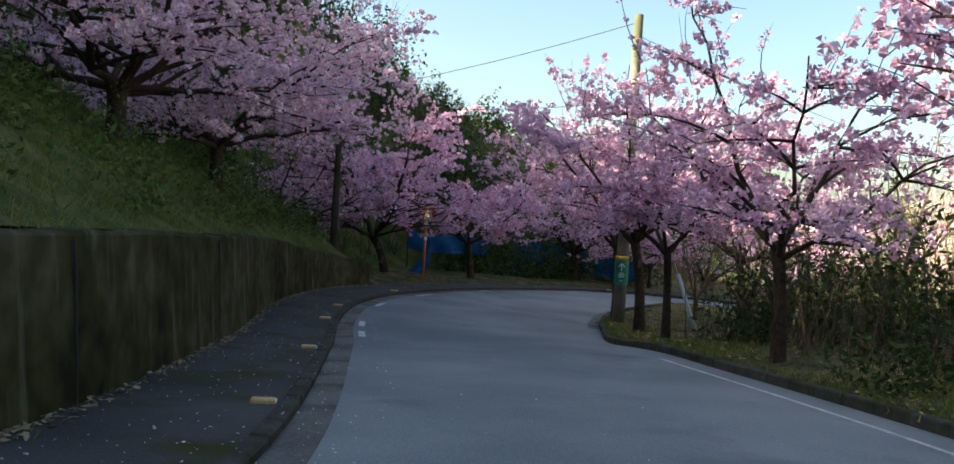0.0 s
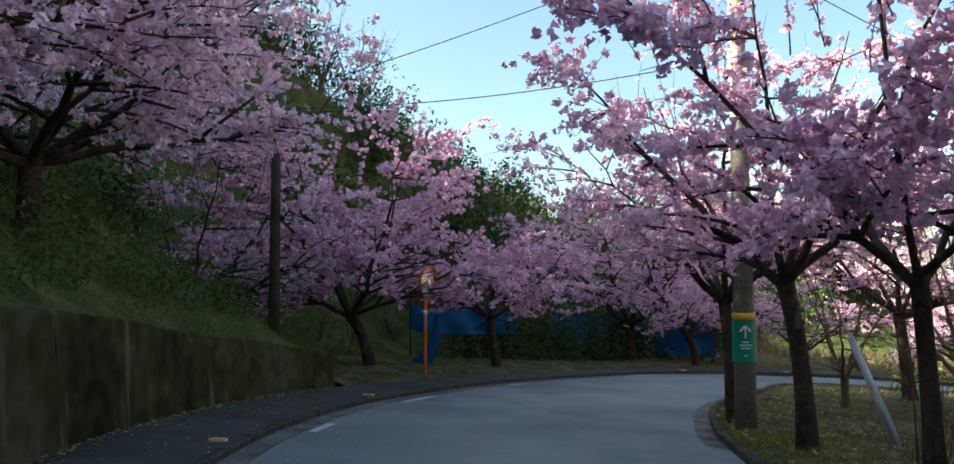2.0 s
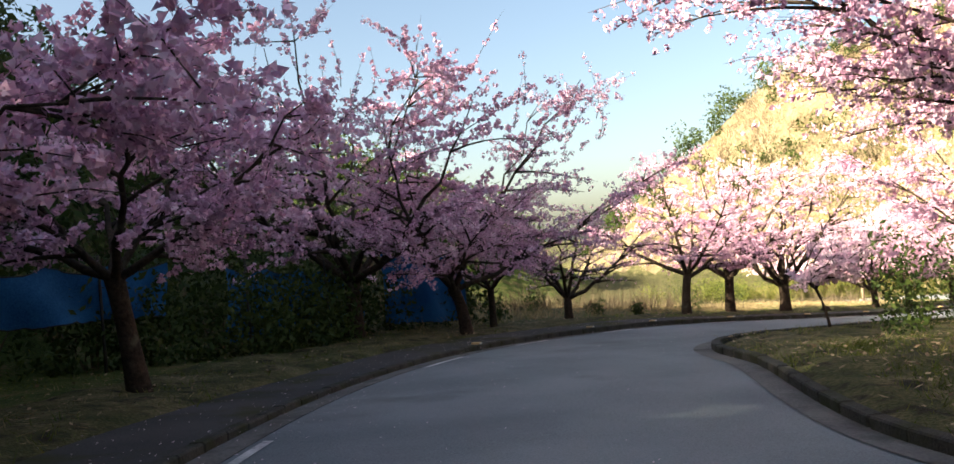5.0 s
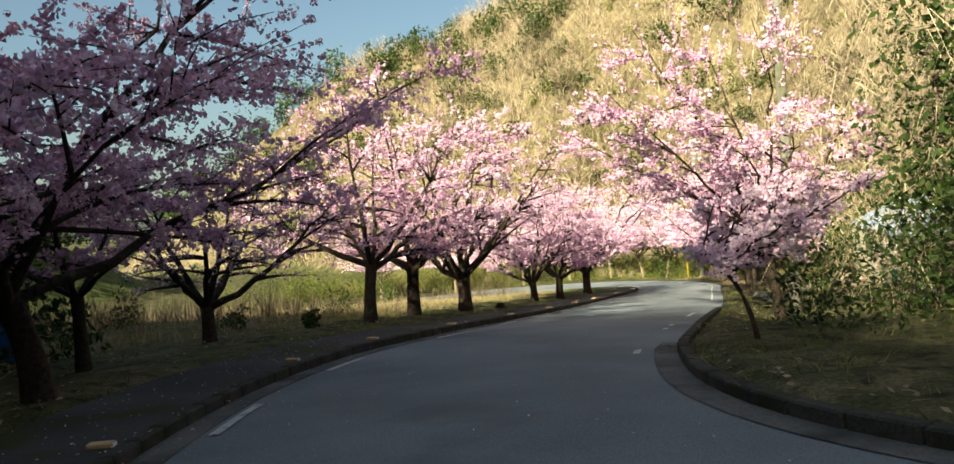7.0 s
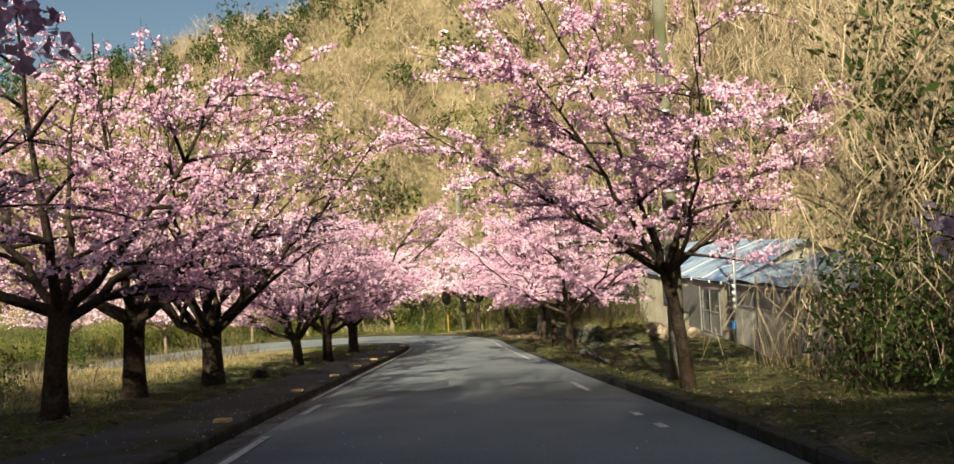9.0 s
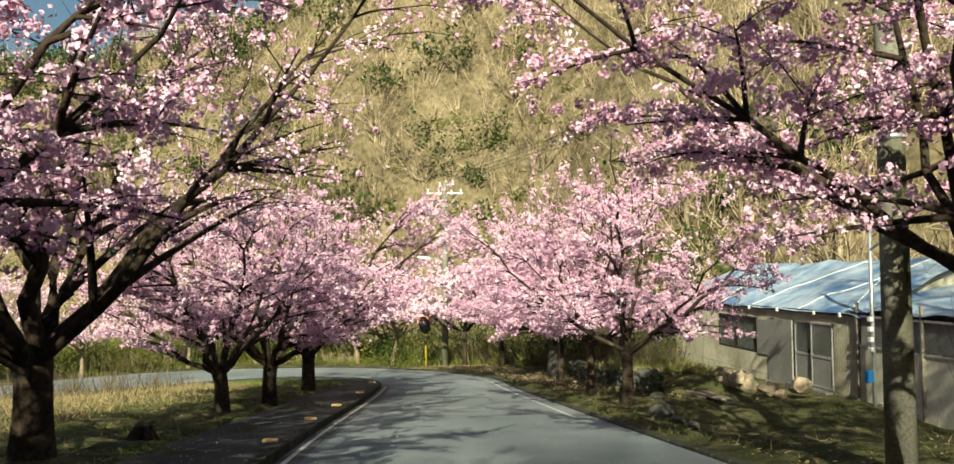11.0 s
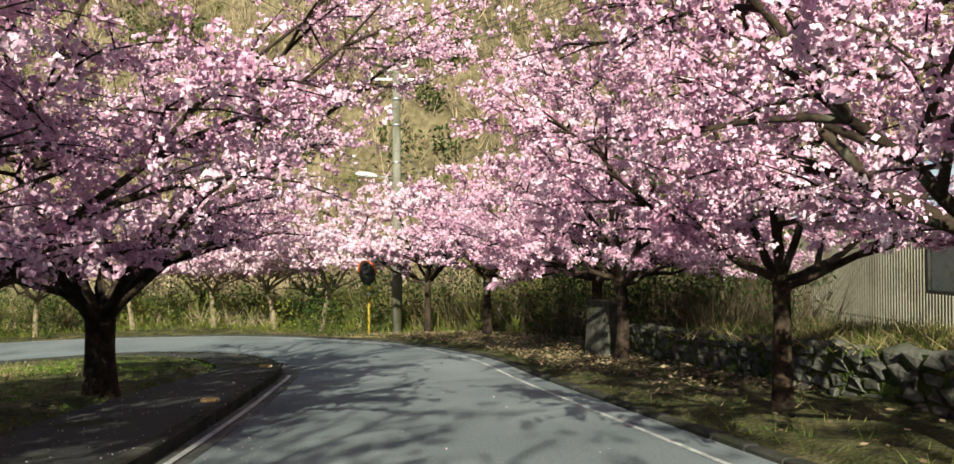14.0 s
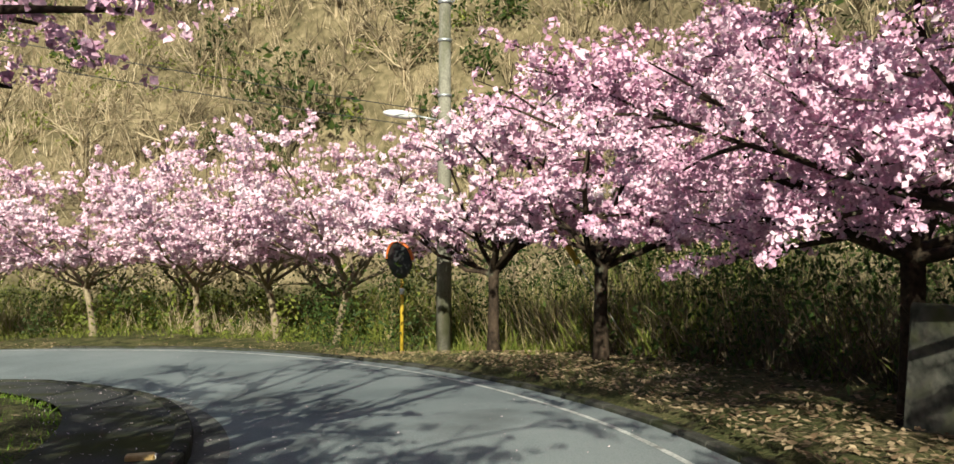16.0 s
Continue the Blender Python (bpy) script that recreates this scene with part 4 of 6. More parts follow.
# ---- blue nets and hedge supports in the bend ----
def net_sheet(a, b, low, high, folds, seed, label):
    r = np.random.default_rng(seed)
    n, m = 40, 9
    u, w = np.meshgrid(np.linspace(0, 1, n), np.linspace(0, 1, m), indexing="ij")
    a, b = np.array(a, float), np.array(b, float)
    side = np.array([-(b - a)[1], (b - a)[0]]) / np.linalg.norm(b - a)
    xy = a + (b - a) * u[..., None] + side * (0.14 * np.sin(u * folds + 3 * w + seed) * (1.2 - w))[..., None]
    g = land(xy[..., 0].ravel(), xy[..., 1].ravel()).reshape(n, m)
    sag = 0.16 * np.abs(np.sin(u * np.pi * 4))
    z = g + low + (high - low - sag) * w + r.normal(0, 0.015, (n, m))
    i, j = np.meshgrid(np.arange(n - 1), np.arange(m - 1), indexing="ij")
    q = np.stack([i * m + j, (i + 1) * m + j, (i + 1) * m + j + 1, i * m + j + 1], -1).reshape(-1, 4)
    top = thing("garden_net", (0, 0, 0), label, "net", "garden nets")
    p = np.dstack([xy, z])
    part("mesh_sheet", raw("mesh_sheet", p.reshape(-1, 3), q, BLUENET), top, "translucent blue mesh")
    for name, row in (("head_rope", m - 1), ("foot_rope", 0)):
        part(name, raw(name, *tubes([(p[:, row], np.full(n, 0.012), 5)]), CABLE), top, "dark edge rope")


net_sheet((-3.4, 39.6), (0.6, 41.8), 0.95, 2.0, 19, 1, "sagging blue garden net hung between posts")
net_sheet((2.0, 44.6), (6.6, 49.6), 0.2, 2.0, 27, 2, "dark blue garden net over the hedge")
net_sheet((7.0, 48.4), (9.8, 48.8), 0.2, 2.4, 13, 3, "blue garden net at the hedge end")
for px, py in ((-3.4, 39.6), (-0.6, 41.1), (2.2, 42.6), (4.7, 46.0), (7.2, 48.6), (9.8, 48.8)):
    bm = bmesh.new()
    g = ground_z(px, py)
    rod(bm, (px, py, g - 0.3), (px, py, g + 2.15), 0.03, 0.026, 8)
    tagged(new("net_post", from_bm("net_post", bm, DARKROOM, True)), "thin dark post carrying the blue net", "post", "net posts")
# a bundled blue sheet hanging from a branch to the ground
v, f, n = [], [], 26
for j in range(9):
    w = j / 8
    for i in range(n):
        a = 2 * math.pi * i / n
        rr = (0.07 + 0.27 * w ** 1.8) * (1 + 0.28 * math.sin(5 * a + 2 * w) + 0.1 * math.sin(11 * a))
        v.append((rr * math.cos(a) - 0.6 * w ** 3, rr * 0.7 * math.sin(a), 1.65 * (1 - w) + 0.02))
for j in range(8):
    for i in range(n):
        f.append((j * n + i, j * n + (i + 1) % n, (j + 1) * n + (i + 1) % n, (j + 1) * n + i))
bundle = new("hanging_sheet", raw("hanging_sheet", v, f, BLUENET))
bundle.matrix_basis = pose(-2.2, 37.6, ground_z(-2.2, 37.6))
tagged(bundle, "bundled dark blue sheet hanging down to the grass", "tarpaulin")

# ---- the shed with its tarpaulin roof ----
def shed():
    """Front wall along +x in its own frame, facing +y; u = 0 at the door's middle."""
    base = -6.05
    top = thing("shed", (39.3, 40.05, base), "low corrugated-iron shed with a blue tarpaulin roof and sliding door", "shed", turn=math.degrees(math.atan2(0.29, 0.957)))
    eave = 1.88

    def ribbed(x0, x1, z0, z1, y=0.0, pitch=0.076, deep=0.018):
        n = max(4, int((x1 - x0) / pitch * 4))
        xs = np.linspace(x0, x1, n)
        ys = y + deep * np.sin(2 * np.pi * xs / pitch)
        v = [(xs[i], ys[i], z) for i in range(n) for z in (z0, z1)] + [(xs[i], ys[i] - 0.03, z) for i in range(n) for z in (z0, z1)]
        q = [(2 * i, 2 * i + 2, 2 * i + 3, 2 * i + 1) for i in range(n - 1)] + [(2 * n + 2 * i, 2 * n + 2 * i + 1, 2 * n + 2 * i + 3, 2 * n + 2 * i + 2) for i in range(n - 1)]
        return raw("wall_sheet", v, q, SHEET)

    def flat(name, x0, x1, z0, z1, y, thick, material, label="", edge=0.004):
        bm = bmesh.new()
        box(bm, (x1 - x0, thick, z1 - z0), ((x0 + x1) / 2, y, (z0 + z1) / 2), edge=edge)
        return part(name, from_bm(name, bm, material), top, label)

    for x0, x1, z0, z1 in ((-2.1, -1.06, -0.5, eave), (-1.06, 2.42, 1.64, eave), (2.42, 3.12, 1.55, eave), (2.42, 6.05, -0.9, 0.56), (3.12, 6.05, 1.60, eave), (6.05, 10.2, -1.2, eave)):
        part("wall_sheet", ribbed(x0, x1, z0, z1), top, "yellowed corrugated sheet")
    flat("grey_panel", 0.98, 2.42, -0.7, 1.62, 0.02, 0.04, GREYBOARD, "plain grey board")
    flat("grey_panel", 2.42, 3.12, 0.56, 1.55, 0.02, 0.04, GREYBOARD, "plain grey board")
    flat("fascia", -2.25, 10.3, eave - 0.02, eave + 0.07, 0.065, 0.03, CABLE, "dark eaves board")
    # window: dark opening with a frame
    flat("window_pane", 3.18, 5.99, 0.62, 1.54, -0.06, 0.008, GLASS)
    for x0, x1, z0, z1 in ((3.12, 3.18, 0.56, 1.6), (5.99, 6.05, 0.56, 1.6), (3.18, 5.99, 0.56, 0.62), (3.18, 5.99, 1.54, 1.6), (4.56, 4.61, 0.62, 1.54)):
        flat("window_frame", x0, x1, z0, z1, -0.02, 0.06, DARKROOM)
    # sliding door of two leaves, glass above and grey panel below
    for x0, x1, y in ((-1.04, 0.0, 0.01), (-0.04, 0.96, -0.045)):
        leaf = thing("door_leaf", (0, 0, 0), "", "")
        leaf.parent = top
        for key in ("label", "category", "group", "kind"):
            if key in leaf:
                del leaf[key]
        for a, b, z0, z1 in ((x0, x0 + 0.05, 0.02, 1.64), (x1 - 0.05, x1, 0.02, 1.64), (x0 + 0.05, x1 - 0.05, 1.59, 1.64), (x0 + 0.05, x1 - 0.05, 0.76, 0.82), (x0 + 0.05, x1 - 0.05, 0.02, 0.08)):
            bm = bmesh.new()
            box(bm, (b - a, 0.035, z1 - z0), ((a + b) / 2, y, (z0 + z1) / 2), edge=0.003)
            part("frame_bar", from_bm("frame_bar", bm, ALU), leaf)
        for z0, z1, m, nm in ((0.82, 1.59, GLASS, "pane"), (0.08, 0.76, GREYBOARD, "panel")):
            bm = bmesh.new()
            box(bm, (x1 - x0 - 0.1, 0.008, z1 - z0), ((x0 + x1) / 2, y, (z0 + z1) / 2))
            part(nm, from_bm(nm, bm, m), leaf)
    bm = bmesh.new()
    box(bm, (2.1, 0.5, 0.7), (-0.04, 0.0, -0.35), edge=0.02)
    part("door_step", from_bm("door_step", bm, CONCRETE), top, "concrete door step")
    # closed back, sides, floor
    flat("back_wall", -2.1, 10.2, -1.0, 2.6, -4.8, 0.06, SHEET)
    bm = bmesh.new()
    box(bm, (12.3, 4.8, 0.06), (4.05, -2.4, 0.0))
    part("floor", from_bm("floor", bm, DARKROOM), top)
    for x0 in (-2.1, 10.2):
        bm = bmesh.new()
        vs = [bm.verts.new((x0 + dx, y, z)) for dx in (-0.03, 0.03) for y, z in ((0, -1.2), (0, eave), (-2.6, 3.05), (-4.8, 2.3), (-4.8, -1.2))]
        bm.faces.new(vs[:5]), bm.faces.new(vs[5:][::-1])
        for i in range(5):
            bm.faces.new((vs[i], vs[5 + i], vs[5 + (i + 1) % 5], vs[(i + 1) % 5]))
        bmesh.ops.recalc_face_normals(bm, faces=bm.faces)
        part("side_wall", from_bm("side_wall", bm, SHEET), top)
    # roof covered with a creased tarpaulin
    n, m = 70, 22
    u, w = np.meshgrid(np.linspace(-2.5, 10.5, n), np.linspace(0, 1, m), indexing="ij")
    y = 0.11 - 2.8 * w
    z = eave + 0.06 + (3.15 - eave) * w ** 0.94
    crease = 0.035 * np.abs(np.sin(0.9 * u + 4.2 * w + np.sin(3 * w))) ** 10 + 0.03 * np.abs(np.sin(-0.7 * u + 3.1 * w + 1)) ** 12 + 0.02 * np.sin(2.7 * u) * np.sin(5 * w)
    z = z + crease - 0.05 * (w < 0.02) - 0.05 * (np.abs(u - 4) > 6.3)
    i, j = np.meshgrid(np.arange(n - 1), np.arange(m - 1), indexing="ij")
    q = np.stack([i * m + j, (i + 1) * m + j, (i + 1) * m + j + 1, i * m + j + 1], -1).reshape(-1, 4)
    roof = part("roof_tarpaulin", raw("roof_tarpaulin", np.dstack([u, y, z]).reshape(-1, 3), q, TARP), top, "creased blue and white tarpaulin tied over the roof")
    for a, b in ((-2.0, 0.3), (0.4, -1.2), (3.2, 1.6), (5.6, 7.4)):
        w = np.linspace(0, 1, 14)
        ru = a + (b - a) * w
        rz = eave + 0.075 + (3.15 - eave) * w ** 0.94 + 0.035 * np.abs(np.sin(0.9 * ru + 4.2 * w + np.sin(3 * w))) ** 10 + 0.03 * np.abs(np.sin(-0.7 * ru + 3.1 * w + 1)) ** 12 + 0.02 * np.sin(2.7 * ru) * np.sin(5 * w)
        part("tie_rope", raw("tie_rope", *tubes([(np.stack([ru, 0.115 - 2.8 * w, rz], 1), np.full(14, 0.014), 5)]), WHITE), roof, "white rope tied over the tarpaulin")
    back = raw("roof_back", np.array([(-2.4, -2.66, 3.1), (10.4, -2.66, 3.1), (10.4, -5.0, 2.2), (-2.4, -5.0, 2.2), (-2.4, -2.66, 3.04), (10.4, -2.66, 3.04), (10.4, -5.0, 2.14), (-2.4, -5.0, 2.14)]),
               [(0, 1, 2, 3), (7, 6, 5, 4), (0, 4, 5, 1), (2, 6, 7, 3)], SHEET, False)
    part("roof_back", back, top)
    for x0 in (-1.6, -0.4, 1.6, 3.4, 6.0, 8.4):
        bm = bmesh.new()
        box(bm, (0.10, 0.04, 0.12), (x0, 0.13, eave + 0.0), edge=0.02, tilt=(0, 15, 10))
        part("tie_knot", from_bm("tie_knot", bm, WHITE), roof)
    return top


shed()


def lean_to():
    """The pale panelled extension with clouded sheets above."""
    top = thing("lean_to", (37.25, 39.43, -6.0), "cream-panelled lean-to with clouded plastic sheets under a tarpaulin", "lean-to", turn=math.degrees(math.atan2(0.29, 0.957)))
    x = -0.1
    while x > -7.2:
        bm = bmesh.new()
        box(bm, (0.885, 0.05, 1.65), (x - 0.45, 0.02, 0.33), edge=0.006)
        part("wall_panel", from_bm("wall_panel", bm, PALEPANEL), top)
        bm = bmesh.new()
        box(bm, (0.885, 0.03, 0.62), (x - 0.45, -0.02, 1.50), edge=0.004)
        part("upper_sheet", from_bm("upper_sheet", bm, GREYBOARD), top, "clouded grey plastic sheet")
        x -= 0.9
    for z in (1.17, 1.84):
        bm = bmesh.new()
        box(bm, (7.3, 0.05, 0.05), (-3.7, 0.05, z), edge=0.006)
        part("rail", from_bm("rail", bm, ALU), top)
    for px in (-0.1, -2.4, -4.8, -7.2):
        bm = bmesh.new()
        box(bm, (0.06, 0.06, 2.3), (px, 0.07, 1.0), edge=0.006)
        part("post", from_bm("post", bm, PLANK), top)
    n, m = 40, 12
    u, w = np.meshgrid(np.linspace(0.3, -7.6, n), np.linspace(0, 1, m), indexing="ij")
    z = 1.95 + 0.75 * w + 0.05 * np.abs(np.sin(1.6 * u + 3 * w)) ** 5 + 0.03 * np.sin(3.1 * u)
    i, j = np.meshgrid(np.arange(n - 1), np.arange(m - 1), indexing="ij")
    q = np.stack([i * m + j, (i + 1) * m + j, (i + 1) * m + j + 1, i * m + j + 1], -1).reshape(-1, 4)
    part("roof_tarpaulin", raw("roof_tarpaulin", np.dstack([u, 0.12 - 3.3 * w, z]).reshape(-1, 3), q, TARP), top, "sagging pale blue tarpaulin")
    bm = bmesh.new()
    box(bm, (7.4, 0.06, 2.5), (-3.7, -3.2, 1.2))
    part("back_wall", from_bm("back_wall", bm, GREYBOARD), top)


lean_to()


def yard_post(x, y):
    """A slim post with a short lamp arm and a box, beside the shed's corner."""
    top = thing("yard_post", (x, y, ground_z(x, y)), "slim galvanised post with a short arm and a small box", "post", turn=17)
    bm = bmesh.new()
    rod(bm, (0, 0, -0.4), (0, 0, 4.3), 0.045, 0.04, 12)
    part("pole", from_bm("pole", bm, STEEL, True), top)
    bm = bmesh.new()
    rod(bm, (0, 0, 3.35), (-0.62, 0, 3.62), 0.03, 0.03, 8)
    part("arm", from_bm("arm", bm, STEEL, True), top)
    bm = bmesh.new()
    box(bm, (0.16, 0.14, 0.26), (0.02, 0.1, 0.62), edge=0.015)
    part("box", from_bm("box", bm, BLUENET), top, "small blue box")
    for z in (1.2, 1.42, 1.64, 1.86):
        bm = bmesh.new()
        box(bm, (0.12, 0.08, 0.10), (-0.02, 0.06, z), edge=0.01)
        part("insulator", from_bm("insulator", bm, WHITE), top, "white insulator block")


yard_post(36.3, 39.36)


def boulder(x, y, size, seed, material, label, group, sink=0.25):
    r = np.random.default_rng(seed)
    bm = bmesh.new()
    bmesh.ops.create_icosphere(bm, subdivisions=2, radius=size)
    cuts = r.normal(size=(9, 3))
    cuts /= np.linalg.norm(cuts, axis=1)[:, None]
    for vert in bm.verts:
        p = np.array(vert.co)
        for c in cuts:
            d = p @ c - size * 0.6
            if d > 0:
                p = p - c * d * 0.96
        vert.co = Vector(p * (1, r.uniform(0.98, 1.02), 0.8)) + Vector(r.normal(0, size * 0.02, 3))
    ob = new("boulder", from_bm("boulder", bm, material))
    ob.matrix_basis = pose(x, y, ground_z(x, y) + size * (0.6 - sink), r.uniform(-15, 15), r.uniform(-15, 15), r.uniform(0, 360))
    return tagged(ob, label, "boulder", group)


r = np.random.default_rng(5)
for n in range(22):
    u = r.uniform(-1.0, 4.6)
    boulder(38.1 + 0.957 * u + r.normal(0, 0.15), 41.4 + 0.29 * u + r.uniform(-0.45, 0.45), r.uniform(0.2, 0.36), 200 + n, BROWNSTONE, "rough brown boulder heaped before the shed", "boulders before the shed", 0.12 if n % 2 else -0.3)
for n, (bx, by, s) in enumerate(((34.5, 43.9, 0.27), (34.9, 43.7, 0.22), (34.1, 43.6, 0.17), (36.9, 43.9, 0.2), (33.7, 43.3, 0.16), (46.9, 46.3, 0.2), (40.2, 43.6, 0.22))):
    boulder(bx, by, s, 300 + n, STONE, "half-sunk grey boulder on the verge", "boulders on the verge")
for n, (bx, by, a) in enumerate(((36.5, 42.5, 12), (36.9, 42.7, 8), (36.2, 42.9, 20))):
    bm = bmesh.new()
    box(bm, (1.9, 0.16, 0.05), edge=0.006)
    ob = new("plank", from_bm("plank", bm, PLANK))
    ob.matrix_basis = pose(bx, by, ground_z(bx, by) + 0.10 + 0.045 * n, 2, 3, a)
    tagged(ob, "old weathered plank laid before the boulders", "plank", "old planks")
for bx, by in ((35.7, 42.5), (37.4, 42.8)):
    bm = bmesh.new()
    box(bm, (0.25, 0.4, 0.4), edge=0.02)
    ob = new("concrete_block", from_bm("concrete_block", bm, STONE))
    ob.matrix_basis = pose(bx, by, ground_z(bx, by) - 0.12, 0, 0, 20)
    tagged(ob, "grey concrete block carrying the planks", "block", "concrete blocks")
# tree stump on the northern verge
bm = bmesh.new()
for j in range(9):
    a, d = j * 0.7 + r.uniform(-0.2, 0.2), r.uniform(0.05, 0.2)
    rod(bm, (math.cos(a) * (d + 0.1), math.sin(a) * (d + 0.1), -0.15), (math.cos(a) * d * 0.8, math.sin(a) * d * 0.8, r.uniform(0.15, 0.38)), r.uniform(0.09, 0.14), r.uniform(0.04, 0.08), 7)
for v in bm.verts:
    v.co += Vector(r.normal(0, 0.018, 3))
stump = new("tree_stump", from_bm("tree_stump", bm, BARK))
stump.matrix_basis = pose(28.3, 51.6, ground_z(28.3, 51.6)) @ Matrix.Diagonal((1.15, 0.9, 0.62, 1))
tagged(stump, "dark broken tree stump with stubs in the grass", "stump")


# ---- bushes, woods, brush and grass ----
def leaf_ball(r, centre, wide, tall, count, size, lumps=6):
    """Leaf cards of one uneven bush."""
    c = r.normal(size=(lumps, 3)) * (0.45 * wide, 0.45 * wide, 0.30 * tall)
    at = c[r.integers(lumps, size=count)]
    d = r.normal(size=(count, 3))
    d /= np.linalg.norm(d, axis=1)[:, None]
    d *= r.uniform(0.55, 1.0, (count, 1)) ** 0.5
    p = at + d * (0.55 * wide, 0.55 * wide, 0.5 * tall)
    p[:, 2] = np.abs(p[:, 2] + tall * 0.5)
    a = r.normal(size=(count, 3))
    a /= np.linalg.norm(a, axis=1)[:, None]
    b = np.cross(a, r.normal(size=(count, 3)))
    b /= np.linalg.norm(b, axis=1)[:, None]
    h = size * r.uniform(0.6, 1.3, (count, 1))
    p = p + centre
    return np.stack([p - a * h, p - b * h * 0.45, p + a * h, p + b * h * 0.45], 1)


def fans(r, feet, tall, blades, width, spread):
    """Sprays of thin stems rising from each foot."""
    n = len(feet)
    f = np.repeat(feet, blades, 0) + r.normal(0, 0.12, (n * blades, 3)) * (1, 1, 0)
    h = np.repeat(tall, blades)[:, None] * r.uniform(0.45, 1.1, (n * blades, 1))
    d = np.c_[r.normal(0, spread, (n * blades, 2)), np.ones(n * blades)]
    d /= np.linalg.norm(d, axis=1)[:, None]
    s = np.cross(d, r.normal(size=(n * blades, 3)))
    s /= np.linalg.norm(s, axis=1)[:, None]
    w = width * r.uniform(0.6, 1.4, (n * blades, 1))
    f[:, 2] -= 0.05
    return np.stack([f - s * w, f + s * w, f + d * h], 1)


def domes(r, feet, tall, stems=9, twigs=44, width=0.022):
    """Bare rounded shrubs: a few stems from each foot, and many fine twigs filling a dome."""
    n = len(feet)
    foot = np.repeat(feet, stems, 0) + r.normal(0, 0.15, (n * stems, 3)) * (1, 1, 0)
    high = np.repeat(tall, stems)[:, None]
    az, tip = r.uniform(0, 2 * np.pi, n * stems), r.uniform(0.1, 1.0, n * stems)
    way = np.stack([np.cos(az) * tip * 0.75, np.sin(az) * tip * 0.75, 1 - 0.45 * tip ** 2], 1)
    end = foot + way * high * r.uniform(0.75, 1.0, (n * stems, 1))
    side = np.cross(way, r.normal(size=way.shape))
    side /= np.linalg.norm(side, axis=1)[:, None]
    main = np.stack([foot - side * width * 1.7, foot + side * width * 1.7, end], 1)
    pick = (np.arange(n)[:, None] * stems + r.integers(stems, size=(n, twigs))).ravel()
    u = r.uniform(0.3, 0.98, (len(pick), 1))
    start = foot[pick] + (end - foot)[pick] * u
    turn = way[pick] * 0.8 + r.normal(0, 0.42, (len(pick), 3)) + (0, 0, 0.15)
    turn /= np.linalg.norm(turn, axis=1)[:, None]
    long = high[pick] * r.uniform(0.14, 0.36, (len(pick), 1))
    side = np.cross(turn, r.normal(size=turn.shape))
    side /= np.linalg.norm(side, axis=1)[:, None]
    return np.concatenate([main, np.stack([start - side * width, start + side * width, start + turn * long], 1)])


def scatter(r, n, x0, x1, y0, y1, keep):
    """Random feet on the land where keep(x, y, station, out) is true; out is the distance beyond the kerb or footway."""
    x, y = r.uniform(x0, x1, n), r.uniform(y0, y1, n)
    k, off, _ = near(x, y)
    out = np.where(off > 0, off - WAY[k, 3] - WALK[k], -off - WAY[k, 4])
    ok = keep(x, y, k, off, out) & (out > 0.15)
    x, y = x[ok], y[ok]
    return np.stack([x, y, land(x, y)], 1)


def stuff(name, corners, material, label, category):
    return tagged(new(name, cards(name, corners, material)), label, category, kind="stuff")


r = np.random.default_rng(101)
clear = lambda x, y: ~((np.abs((x - 39.3) * 0.957 + (y - 40.05) * 0.29 - 1.5) < 7.5) & (np.abs(-(x - 39.3) * 0.29 + (y - 40.05) * 0.957 + 1.6) < 3.6))

# the sunlit eastern hillside: straw-coloured brush with evergreen shrubs
feet = scatter(r, 15000, 38, 125, -4, 135, lambda x, y, k, o, d: (east_rise(x, y) > 0.3) & clear(x, y) & (waves(x, y, 3.1, 1) + 0.6 * waves(x, y, 11, 4) > -0.9))
tall = r.uniform(0.8, 2.2, len(feet)) * (1 + 0.5 * waves(feet[:, 0], feet[:, 1], 4.0, 7)) + 0.012 * np.clip(feet[:, 0] - 60, 0, 60)
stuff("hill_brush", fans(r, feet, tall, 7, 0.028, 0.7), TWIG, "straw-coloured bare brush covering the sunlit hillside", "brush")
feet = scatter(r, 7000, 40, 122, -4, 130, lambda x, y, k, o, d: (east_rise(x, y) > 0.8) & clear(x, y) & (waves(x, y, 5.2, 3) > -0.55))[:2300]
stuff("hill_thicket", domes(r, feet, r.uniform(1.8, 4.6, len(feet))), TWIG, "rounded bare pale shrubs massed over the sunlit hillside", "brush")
# grey-brown patches; their dark tone stands in for shadows between the brush
feet = scatter(r, 14000, 38, 125, -4, 135, lambda x, y, k, o, d: (east_rise(x, y) > 0.3) & clear(x, y) & (waves(x, y, 4.3, 6) > 0.1))
stuff("hill_thorn", fans(r, feet, r.uniform(1.0, 3.2, len(feet)), 7, 0.03, 0.5), DARKTWIG, "grey-brown bare thorn scrub in patches over the hillside", "brush")
feet = scatter(r, 900, 40, 122, -2, 130, lambda x, y, k, o, d: (east_rise(x, y) > 1.0) & (waves(x, y, 6.0, 5) > 0.2) & clear(x, y))[:190]
